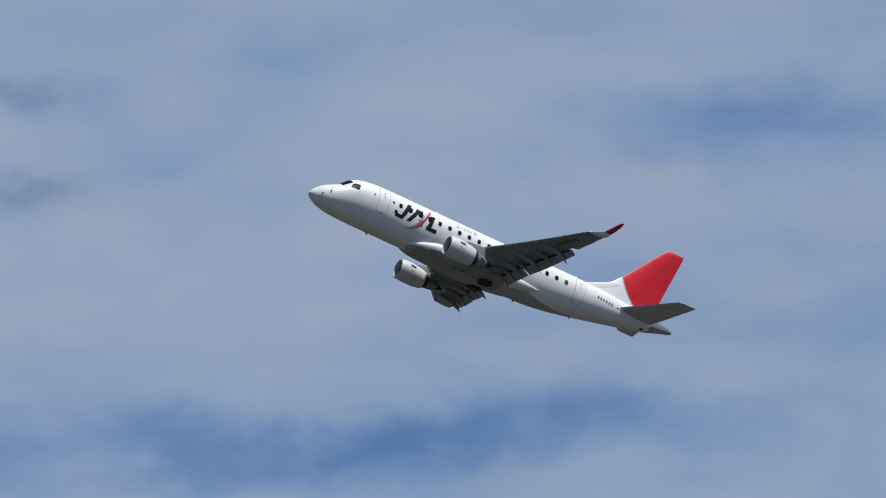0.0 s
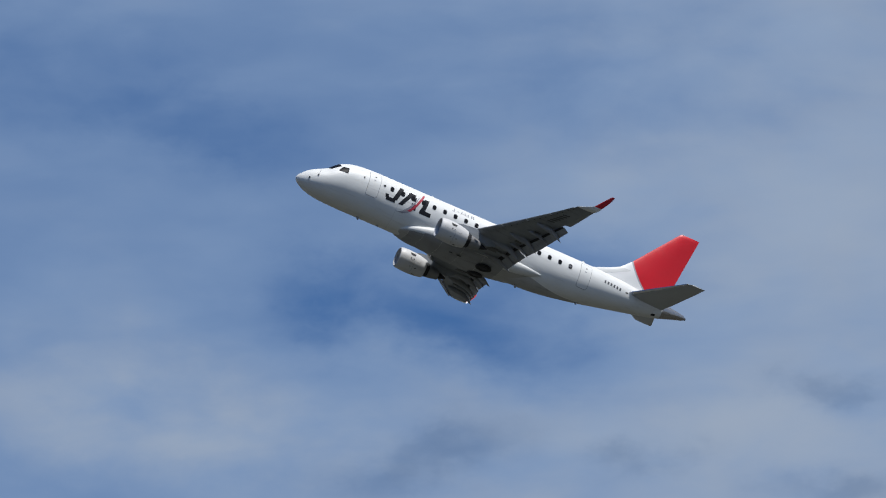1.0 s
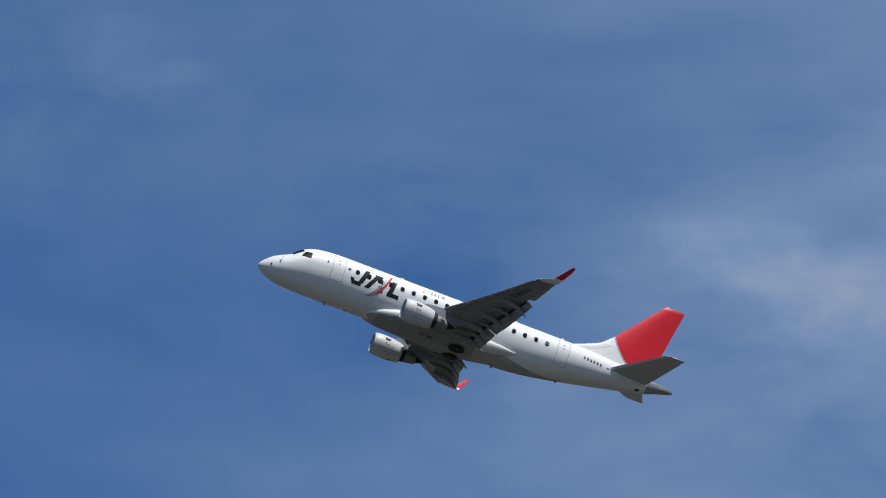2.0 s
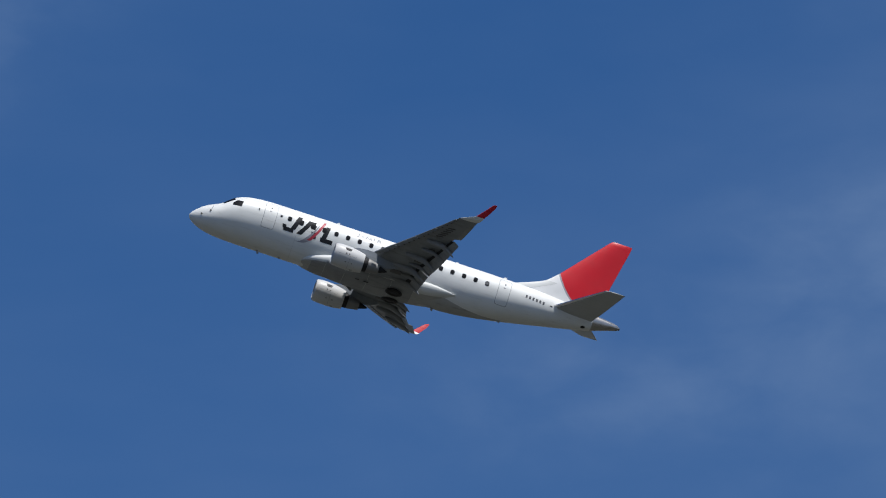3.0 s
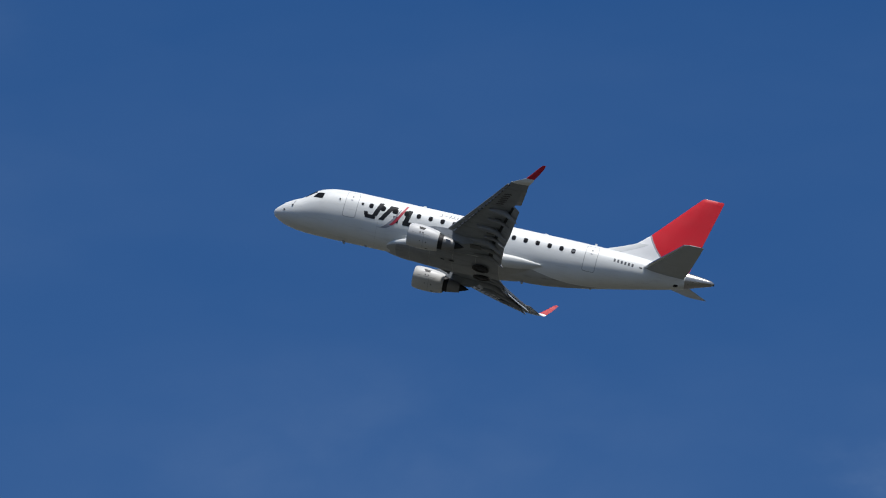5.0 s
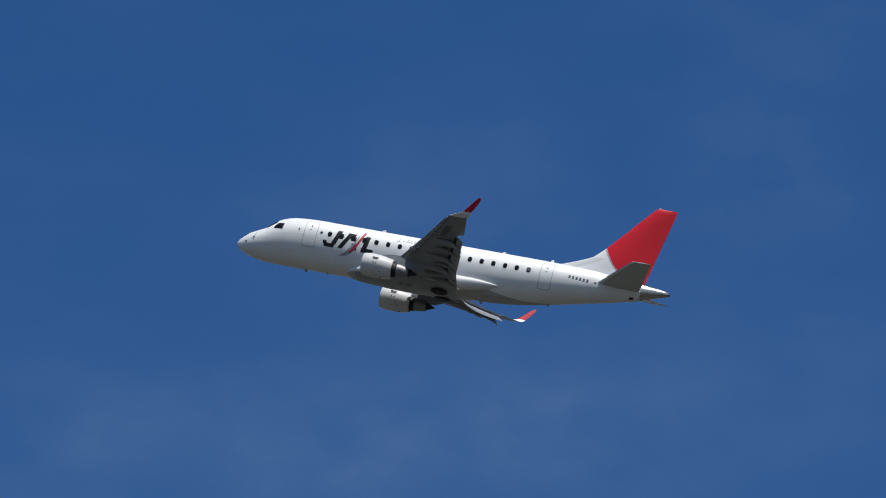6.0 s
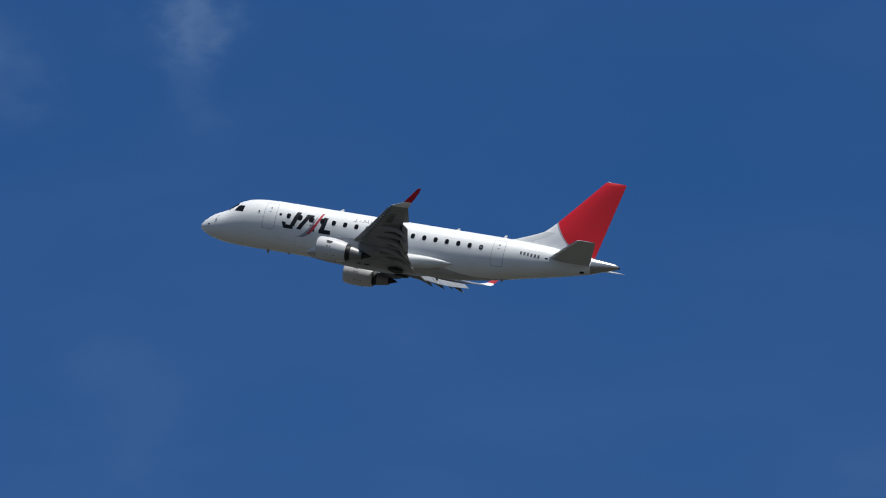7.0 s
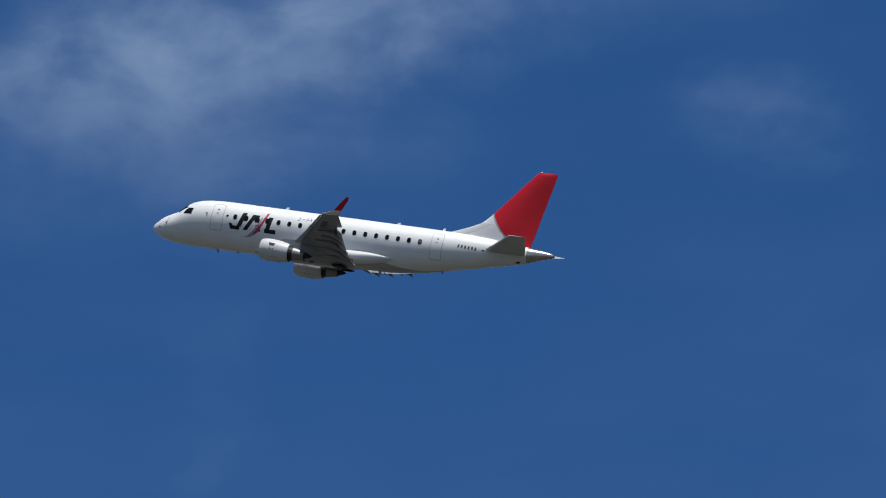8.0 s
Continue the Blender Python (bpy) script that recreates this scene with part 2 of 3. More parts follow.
BAY = surface("stained_panel_paint", (0.11, 0.112, 0.115), 0.55, 0, 0.6, 2.5, 0.5, 0, (0.04, 0.038, 0.035))
# near-white for the bead that imitates a glint
GLINT = surface("white_glint_bead", (0.85, 0.85, 0.85), 0.1, 0, 0.02, 2.0, 0.0)


def fin_paint():
    """White fin, red beyond a curved edge with a grey band along it."""
    mat, g = material("red_and_white_fin_paint")
    ob = g.add("ShaderNodeTexCoord").outputs["Object"]
    xyz = g.add("ShaderNodeSeparateXYZ", {0: ob}).outputs
    dx, dz = g.m("SUBTRACT", xyz[0], ARC[0]), g.m("SUBTRACT", xyz[2], ARC[1])
    d = g.m("SQRT", g.m("MULTIPLY_ADD", dx, dx, g.m("MULTIPLY", dz, dz)))
    fine = g.noise(ob, 1.4, 5.0)
    red = g.mix(g.ramp(fine, 0.3, 0.8, 0.0, 0.25), (0.62, 0.012, 0.022), (0.52, 0.010, 0.02))
    white = g.mix(g.ramp(fine, 0.3, 0.8, 0.0, 0.2), (0.80, 0.80, 0.79), (0.62, 0.62, 0.62))
    edge = g.mix(g.m("GREATER_THAN", d, ARC[2] + 0.11), (0.36, 0.36, 0.39), white)
    tone = g.mix(g.m("GREATER_THAN", d, ARC[2]), red, edge)
    finish(g, tone, g.ramp(fine, 0.3, 0.8, 0.38, 0.52), 0, g.noise(ob, 0.9, 2.0), 0.05, 0.0)
    return mat


def ground_material():
    mat, g = material("airfield_grass_and_tarmac")
    ob = g.add("ShaderNodeTexCoord").outputs["Object"]
    a, b = g.noise(ob, 0.004, 4.0), g.noise(ob, 0.3, 6.0)
    grass = g.mix(b, (0.027, 0.031, 0.019), (0.040, 0.040, 0.030))
    tone = g.mix(g.ramp(a, 0.45, 0.55), grass, (0.056, 0.053, 0.046))
    finish(g, tone, 0.9, 0, b, 0.3)
    return mat


# circle that bounds the red of the fin: centre x, centre z, radius
ARC = (28.33, 4.62, 3.80)
FIN = fin_paint()


# ---- helpers for meshes ----
def part(name, bm, mat, parent=None, label="", smooth=True, angle=40):
    bmesh.ops.recalc_face_normals(bm, faces=bm.faces[:])
    me = bpy.data.meshes.new(name)
    for e in bm.edges:
        e.smooth = len(e.link_faces) < 2 or e.calc_face_angle(0.0) < radians(angle)
    for fc in bm.faces:
        fc.smooth = smooth
    bm.to_mesh(me)
    bm.free()
    me.materials.append(mat)
    ob = new(name, me)
    ob.parent = parent
    if label:
        ob["label"] = label
    return ob


def loft(bm, rings, closed=True, caps=True):
    """Skin over rings of points."""
    vs = [[bm.verts.new(p) for p in r] for r in rings]
    n = len(rings[0])
    for a, b in zip(vs, vs[1:]):
        for i in range(n if closed else n - 1):
            j = (i + 1) % n
            bm.faces.new((a[i], a[j], b[j], b[i]))
    if caps:
        bm.faces.new(vs[0])
        bm.faces.new(vs[-1])
    return bm


SLOPES = {}


def curve_at(table, x):
    """Smooth curve through rows (x, value, value ...)."""
    if table not in SLOPES:
        t = np.array(table, float)
        s = np.diff(t, axis=0)
        s = s[:, 1:] / s[:, :1]
        m = np.zeros_like(t[:, 1:])
        m[0], m[-1] = s[0], s[-1]
        for i in range(1, len(t) - 1):
            same = s[i - 1] * s[i] > 0
            m[i] = np.where(same, 2 * s[i - 1] * s[i] / np.where(same, s[i - 1] + s[i], 1), 0)
        SLOPES[table] = [row[0] for row in table], t[:, 1:].tolist(), m.tolist(), {}
    xs, v, m, done = SLOPES[table]
    if x in done:
        return done[x]
    i = 0
    while i < len(xs) - 2 and xs[i + 1] < x:
        i += 1
    h = xs[i + 1] - xs[i]
    u = (x - xs[i]) / h
    a, b, c, d = 2 * u**3 - 3 * u**2 + 1, (u**3 - 2 * u**2 + u) * h, -2 * u**3 + 3 * u**2, (u**3 - u**2) * h
    done[x] = [a * p + b * q + c * r + d * w for p, q, r, w in zip(v[i], m[i], v[i + 1], m[i + 1])]
    return done[x]


# fuselage: x aft of the nose tip, top, bottom, half width, height of the widest line
BODY = (
    (0.00, -1.02, -1.08, 0.03, -1.05), (0.10, -0.82, -1.25, 0.24, -1.04), (0.40, -0.50, -1.46, 0.52, -1.00),
    (0.75, -0.20, -1.62, 0.75, -0.93), (1.30, 0.10, -1.77, 1.00, -0.80), (1.85, 0.37, -1.86, 1.17, -0.62),
    (2.20, 0.68, -1.89, 1.26, -0.48), (2.55, 0.97, -1.91, 1.33, -0.34), (3.10, 1.23, -1.93, 1.41, -0.18),
    (3.70, 1.38, -1.94, 1.46, -0.08), (4.50, 1.46, -1.94, 1.495, 0.0), (5.50, 1.50, -1.94, 1.505, 0.02),
    (11.0, 1.50, -1.94, 1.505, 0.02), (17.5, 1.50, -1.93, 1.505, 0.02), (18.6, 1.50, -1.86, 1.50, 0.03),
    (20.0, 1.50, -1.67, 1.47, 0.06), (21.5, 1.49, -1.41, 1.40, 0.12), (23.0, 1.46, -1.09, 1.27, 0.20),
    (24.5, 1.39, -0.77, 1.08, 0.32), (26.0, 1.27, -0.45, 0.83, 0.42), (27.75, 1.09, -0.03, 0.52, 0.54),
    (28.6, 1.02, 0.26, 0.36, 0.62), (29.2, 0.94, 0.45, 0.25, 0.68), (29.5, 0.87, 0.54, 0.17, 0.70), (29.6, 0.80, 0.61, 0.10, 0.70))


def hull(x, a, off=0.0):
    """Point of the fuselage skin at x and the angle a (degrees, 0 at port, 90 on top), moved out by off."""
    def raw(x, a):
        zt, zb, hw, zc = curve_at(BODY, x)
        c, s = math.cos(radians(a)), math.sin(radians(a))
        if s < 0:
            k = 2 / 2.15
            c, s = math.copysign(abs(c) ** k, c), -abs(s) ** k
        return Vector((x, -hw * c, zc + (zt - zc if s > 0 else zc - zb) * s))
    p = raw(x, a)
    if not off:
        return p
    n = (raw(x + 0.02, a) - raw(x - 0.02, a)).cross(raw(x, a + 1) - raw(x, a - 1)).normalized()
    out = Vector((0, p.y, p.z - curve_at(BODY, x)[3]))
    return p + n * (off if n.dot(out) > 0 else -off)


def angle_at(x, z):
    zt, zb, hw, zc = curve_at(BODY, x)
    s = (z - zc) / (zt - zc) if z > zc else (z - zc) / (zc - zb)
    s = max(-1, min(1, s))
    if s < 0:
        s = -abs(s) ** (2.15 / 2)
    return math.degrees(math.asin(s))


def patch(rows, off, cols=3, side=1, thick=0.03, by_angle=False):
    """Plate on the skin. rows: (z, x of one edge, x of the other). side 1: port, -1: starboard."""
    grids = []
    for o in (off, off - thick):
        grid = []
        for z, xa, xb in rows:
            line = []
            for i in range(cols + 1):
                x = xa + (xb - xa) * i / cols
                p = hull(x, z if by_angle else angle_at(x, z), o)
                line.append(Vector((p.x, p.y * side, p.z)))
            grid.append(line)
        grids.append(grid)
    bm = bmesh.new()
    top, low = [[[bm.verts.new(p) for p in line] for line in grid] for grid in grids]
    nr = len(rows)
    for g in (top, low):
        for a, b in zip(g, g[1:]):
            for i in range(cols):
                bm.faces.new((a[i], a[i + 1], b[i + 1], b[i]))
    rim_a = top[0] + [r[-1] for r in top[1:-1]] + top[-1][::-1] + [r[0] for r in top[1:-1]][::-1]
    rim_b = low[0] + [r[-1] for r in low[1:-1]] + low[-1][::-1] + [r[0] for r in low[1:-1]][::-1]
    for i in range(len(rim_a)):
        j = (i + 1) % len(rim_a)
        bm.faces.new((rim_a[i], rim_a[j], rim_b[j], rim_b[i]))
    return bm


def round_rows(x0, x1, z0, z1, r, n=9):
    """Rows of a rectangle with round corners."""
    rows = []
    for i in range(n):
        u = i / (n - 1)
        z = z0 + (z1 - z0) * (0.5 - 0.5 * math.cos(math.pi * u))
        d = max(0.0, r - min(z - z0, z1 - z))
        cut = r - math.sqrt(max(r * r - d * d, 0)) if d > 0 else 0
        rows.append((z, x0 + cut, x1 - cut))
    return rows


def slant_rows(x0, x1, z0, z1, lean, n=7):
    """Rows of a leaning bar; lean is how far aft the lower end lies."""
    return [(z0 + (z1 - z0) * i / (n - 1), x0 + lean * (1 - i / (n - 1)), x1 + lean * (1 - i / (n - 1))) for i in range(n)]


FOIL = [(1.0, 0.004), (0.9, 0.030), (0.75, 0.068), (0.6, 0.098), (0.45, 0.118), (0.3, 0.122), (0.18, 0.108), (0.09, 0.082),
        (0.03, 0.050), (0.008, 0.026)]


def section(le, chord, thick, z, y, cut=1.0, start=0.0):
    """Aerofoil ring, x aft. cut: how much of the chord is kept; start: where it begins."""
    pts = []
    def tk(u):
        return float(np.interp(u, [q[0] for q in FOIL[::-1]], [q[1] for q in FOIL[::-1]]))
    us = [start + (cut - start) * k for k in (1, 0.93, 0.82, 0.68, 0.52, 0.36, 0.22, 0.12, 0.05, 0.012)]
    for u in us:
        pts.append((u, tk(u) * 0.58))
    pts.append((start, 0.0))
    for u in us[::-1]:
        pts.append((u, -tk(u) * 0.42))
    return [Vector((le + u * chord, y, z + t * chord * thick / 0.12)) for u, t in pts]


def tube(bm, stations, n=32, y=0.0, caps=True):
    """Round body along x. stations: (x, radius, z of the centre)."""
    rings = [[Vector((x, y + r * math.cos(2 * math.pi * i / n), z + r * math.sin(2 * math.pi * i / n))) for i in range(n)]
             for x, r, z in stations]
    return loft(bm, rings, True, caps)


def blade_antenna(name, x, z, height, length, mat, parent):
    """Swept blade on the centre line; a negative height points down."""
    rings = []
    for u in (0.0, 0.5, 1.0):
        le, c, w = x + u * length * 0.55, length * (1 - 0.5 * u), 0.03 * (1 - 0.5 * u)
        rings.append([Vector((le, 0, z + u * height)), Vector((le + c * 0.35, w, z + u * height)),
                      Vector((le + c, 0, z + u * height)), Vector((le + c * 0.35, -w, z + u * height))])
    return part(name, loft(bmesh.new(), rings), mat, parent)


# ---- ground ----
def build_ground():
    bm = bmesh.new()
    bmesh.ops.create_circle(bm, cap_ends=True, segments=96, radius=4800)
    ob = part("ground", bm, ground_material(), None, "", False)
    return tagged(ob, "flat airfield ground of grass and pale tarmac", "ground", kind="structure")


# ---- the aircraft ----
def wing_line(y):
    """Leading edge, trailing edge and height of the wing at the distance y from the centre line."""
    le = 10.85 + 0.515 * (y - 1.5)
    te = 16.15 if y < 4.5 else 16.15 + 0.184 * (y - 4.5)
    return le, te, -1.33 + 0.0985 * (y - 1.5) + 0.0045 * (y - 1.5) ** 2


def build_fuselage(plane):
    bm = bmesh.new()
    xs = [0.0, 0.02, 0.05] + list(np.arange(0.1, 5.5, 0.13)) + list(np.arange(5.5, 18.0, 0.5)) + list(np.arange(18.0, 27.74, 0.25)) + [27.75]
    loft(bm, [[hull(x, 360 * i / 72) for i in range(72)] for x in xs])
    body = part("fuselage", bm, WHITE, plane, "white glossy painted fuselage skin")
    bm = bmesh.new()
    xs = list(np.linspace(27.76, 29.6, 12))
    loft(bm, [[hull(x, 360 * i / 40) for i in range(40)] for x in xs])
    cone = part("tail_cone", bm, CONE, plane, "bare metal tail cone")
    bm = bmesh.new()
    tube(bm, [(29.58, 0.085, 0.69), (29.66, 0.09, 0.69), (29.66, 0.06, 0.69), (29.5, 0.05, 0.69)], 20)
    part("exhaust_pipe", bm, SOOT, cone, "sooty exhaust outlet")
    # wing-body fairing under the belly
    # x, half width, height above and below the widest line, height of that line
    rows = ((7.6, 0.16, 0.06, 0.06, -1.78), (8.0, 0.72, 0.19, 0.19, -1.72), (8.4, 1.08, 0.33, 0.33, -1.62), (9.2, 1.40, 0.52, 0.52, -1.51),
            (10.0, 1.52, 0.68, 0.68, -1.38), (11.0, 1.62, 0.78, 0.78, -1.33), (12.5, 1.72, 0.84, 0.84, -1.28), (14.0, 1.72, 0.77, 0.77, -1.33),
            (15.4, 1.74, 0.66, 0.72, -1.27), (16.5, 1.64, 0.52, 0.72, -1.14), (17.3, 1.52, 0.36, 0.60, -1.07), (17.9, 1.42, 0.21, 0.42, -1.05), (18.4, 1.33, 0.04, 0.15, -1.07))
    rings = []
    for x in np.linspace(7.6, 18.4, 56):
        hw, up, low, zc = curve_at(rows, x)
        ring = []
        for i in range(48):
            a = 2 * math.pi * i / 48
            c, s = math.cos(a), math.sin(a)
            k = 2 / 2.05 if s > 0 else 2 / 2.5
            ring.append(Vector((x, hw * math.copysign(abs(c) ** k, c), zc + (up if s > 0 else low) * math.copysign(abs(s) ** k, s))))
        rings.append(ring)
    fair = part("belly_fairing", loft(bmesh.new(), rings), FAIRING, plane, "pale wing-to-body fairing")
    # stained grey panels under the fairing, darkened for underside shade, each with its own edge
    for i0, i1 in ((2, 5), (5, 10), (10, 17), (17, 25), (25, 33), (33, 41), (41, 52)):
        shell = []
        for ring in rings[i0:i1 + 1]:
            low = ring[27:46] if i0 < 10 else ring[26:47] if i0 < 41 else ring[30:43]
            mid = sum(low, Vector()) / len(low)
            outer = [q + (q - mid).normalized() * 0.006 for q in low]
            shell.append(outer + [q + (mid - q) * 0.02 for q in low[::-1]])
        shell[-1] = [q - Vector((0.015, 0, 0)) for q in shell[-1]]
        part("belly_panel", loft(bmesh.new(), shell), BELLY if 5 <= i0 < 41 else AFTBELLY, fair, "stained grey belly panel, darkened for underside shade")
    # belly shade behind the fairing, painted as grey skin running out to a point
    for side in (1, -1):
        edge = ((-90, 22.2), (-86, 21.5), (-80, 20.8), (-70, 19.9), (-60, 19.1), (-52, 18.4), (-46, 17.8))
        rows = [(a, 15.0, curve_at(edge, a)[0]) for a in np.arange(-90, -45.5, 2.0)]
        part("belly_shade", patch(rows, 0.012, 20, side, 0.03, True), AFTBELLY, body, "aft belly shade painted as grey skin")
    for x, w in ((11.85, 0.12), (12.45, 0.17)):
        bm = bmesh.new()
        bmesh.ops.create_cone(bm, cap_ends=True, segments=20, radius1=w, radius2=w, depth=0.03,
                              matrix=Matrix.Translation((x, -1.02, -2.045)) @ Matrix.Rotation(radians(12), 4, "X"))
        part("air_outlet", bm, SOOT, fair)
    # main wheels lie open in the belly
    for s in (-1, 1):
        bm = bmesh.new()
        m = Matrix.Translation((14.45, s * 0.86, -2.075)) @ Matrix.Rotation(radians(s * 4), 4, "X")
        bmesh.ops.create_cone(bm, cap_ends=True, segments=36, radius1=0.58, radius2=0.56, depth=0.06, matrix=m)
        well = part("wheel_well", bm, SOOT, fair, "dark open wheel well")
        bm = bmesh.new()
        prof = [(0.30, 0.05), (0.34, 0.075), (0.42, 0.09), (0.47, 0.07), (0.49, 0.0), (0.47, -0.05), (0.30, -0.05)]
        rings = [[m @ Vector((r * math.cos(2 * math.pi * i / 32), r * math.sin(2 * math.pi * i / 32), -h)) for r, h in prof] for i in range(33)]
        loft(bm, rings, True, False)
        bmesh.ops.remove_doubles(bm, verts=bm.verts[:], dist=1e-4)
        part("tyre", bm, TYRE, well, "black retracted main tyre")
        bm = bmesh.new()
        bmesh.ops.create_cone(bm, cap_ends=True, segments=24, radius1=0.2, radius2=0.29, depth=0.08, matrix=m @ Matrix.Translation((0, 0, -0.03)))
        part("hubcap", bm, LINER, well, "dull grey hubcap")
    return body


def build_openings(plane, body):
    # cabin windows, both sides
    for side in (1, -1):
        for k in range(-4, 14):
            x = 9.66 + 0.811 * k
            w = part("cabin_window", patch(round_rows(x - 0.168, x + 0.168, 0.14, 0.56, 0.135), 0.006, 3, side), INK if -4 < k < 0 else TRIM, plane)
            part("pane", patch(round_rows(x - 0.138, x + 0.138, 0.17, 0.53, 0.115), 0.010, 3, side), GLASS, w)
            if k == 13:
                part("window_blind", patch(round_rows(x - 0.10, x + 0.10, 0.27, 0.46, 0.06), 0.013, 2, side), REGGREY, w, "half-drawn grey blind")
        w = part("porthole", patch(round_rows(5.83 - 0.12, 5.83 + 0.12, 0.24, 0.48, 0.12), 0.006, 3, side), TRIM, plane, "small round window by the door")
        part("pane", patch(round_rows(5.83 - 0.085, 5.83 + 0.085, 0.275, 0.445, 0.085), 0.010, 3, side), GLASS, w)
        for x0, x1, z0, z1 in ((4.68, 5.50, -0.72, 1.10), (21.02, 21.82, -0.72, 1.08)):
            rim = part("cabin_door", patch(round_rows(x0 - 0.035, x1 + 0.035, z0 - 0.035, z1 + 0.035, 0.14, 15), 0.004, 3, side), DOORSEAL, plane,
                       "closed white cabin door with a grey seal line")
            part("door_panel", patch(round_rows(x0, x1, z0, z1, 0.12, 15), 0.012, 3, side), WHITE, rim)
            part("door_latch", patch(round_rows(x0 + 0.32, x0 + 0.46, 0.42, 0.50, 0.03), 0.018, 2, side), SEAL, rim)
            part("door_peephole", patch(round_rows(x0 + 0.36, x0 + 0.46, 0.68, 0.78, 0.05), 0.018, 2, side), GLASS, rim)
        # flight deck
        rows = [(0.17, 2.50, 3.10), (0.28, 2.52, 3.115), (0.40, 2.58, 3.13), (0.52, 2.67, 3.145), (0.62, 2.78, 3.15)]
        w = part("flight_deck_window", patch([(z, a - 0.03, b + 0.03) for z, a, b in rows], 0.006, 5, side), TRIM, plane, "side window of the flight deck")
        part("pane", patch(rows, 0.012, 5, side), GLASS, w)
        rows = [(a, 1.98 - 0.0035 * (a - 45), 2.62 - 0.002 * (a - 45)) for a in (45, 52, 60, 68, 76, 84, 88)]
        w = part("windshield", patch([(a, p - 0.03, q + 0.03) for a, p, q in rows], 0.006, 5, side, 0.03, True), TRIM, plane, "raked dark windshield pane")
        part("pane", patch(rows, 0.012, 5, side, 0.03, True), GLASS, w)
        # nose probes
        for x, z in ((1.25, -0.62), (0.75, -0.95), (4.28, 0.36)):
            part("air_data_probe", patch(round_rows(x - 0.05, x + 0.05, z - 0.05, z + 0.05, 0.05, 7), 0.05, 2, side, 0.06), SOOT, plane)
        part("probe_plate", patch(slant_rows(1.34, 1.38, -0.60, -0.18, -0.10, 6), 0.006, 1, side), SEAL, plane)
    # skin joints
    for x in (7.1,):
        bm = bmesh.new()
        rings = [[hull(x - 0.012, a, 0.004), hull(x + 0.012, a, 0.004), hull(x + 0.012, a, -0.02), hull(x - 0.012, a, -0.02)] for a in range(-100, 281, 6)]
        loft(bm, rings)
        part("skin_joint", bm, JOINT, body, "faint grey skin joint")


def build_livery(plane):
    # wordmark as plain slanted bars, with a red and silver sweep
    for side in (1, -1):
        # x of both edges at the foot, height of foot and head, lean of each bar
        bars = ((6.62, 6.94, -0.30, 0.12, -0.13), (6.75, 7.06, 0.10, 0.74, -0.20), (6.10, 6.36, -0.36, -0.10, 0.08), (6.16, 6.86, -0.52, -0.26, 0.02),
                (7.10, 7.42, -0.47, 0.00, -0.26), (7.36, 7.68, -0.02, 0.50, -0.28), (7.62, 8.16, 0.44, 0.68, -0.06), (7.96, 8.24, 0.14, 0.46, -0.04),
                (8.08, 8.42, -0.46, -0.02, 0.06), (8.76, 9.08, -0.26, 0.64, -0.14), (8.72, 9.56, -0.51, -0.22, 0.02))
        for x0, x1, z0, z1, lean in bars:
            part("wordmark_bar", patch(slant_rows(x0 - lean, x1 - lean, z0, z1, lean), 0.007, 3, side), INK, plane, "charcoal livery bar")
        for name, mat, z0, z1, w0, w1, shift, off, lab in (
                ("sweep", SWEEPRED, -0.66, 0.92, 0.22, 0.15, 0.06, 0.012, "red livery sweep"),
                ("sweep_edge", SILVER, -0.66, 0.55, 0.22, 0.04, -0.15, 0.011, "silver edge of the sweep"),
                ("sweep_tail", SILVER, -0.95, -0.66, 0.34, 0.42, -0.05, 0.011, "silver livery sweep")):
            rows = []
            for i in range(12):
                z = z0 + (z1 - z0) * i / 11
                u = (z + 0.95) / 1.87
                xc = 7.28 + 1.44 * u ** 0.43 + shift
                w = w0 + (w1 - w0) * i / 11
                rows.append((z, xc - w / 2, xc + w / 2))
            part(name, patch(rows, off, 3, side), mat, plane, lab)
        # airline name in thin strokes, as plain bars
        for x, w, z0, z1, lean in ((11.10, 0.06, 0.72, 0.98, 0.0), (10.98, 0.14, 0.70, 0.76, 0.0), (11.36, 0.12, 0.81, 0.86, 0.0),
                                   (11.70, 0.06, 0.72, 0.98, -0.10), (11.90, 0.06, 0.72, 0.98, 0.10), (11.74, 0.20, 0.79, 0.84, 0.0),
                                   (12.16, 0.06, 0.72, 0.98, 0.0), (12.42, 0.06, 0.72, 0.98, 0.0), (12.46, 0.18, 0.92, 0.98, 0.0), (12.46, 0.18, 0.82, 0.87, 0.0), (12.58, 0.07, 0.72, 0.83, 0.0)):
            part("name_bar", patch(slant_rows(x, x + w, z0, z1, lean, 4), 0.006, 2, side), PALEGREY, plane, "grey livery bar")
        for i in range(6):
            x = 22.92 + 0.245 * i
            part("marking_bar", patch(slant_rows(x, x + 0.13, 0.33 - 0.01 * i, 0.55 - 0.01 * i, 0.0), 0.006, 2, side), REGGREY, plane, "dark grey marking bar")


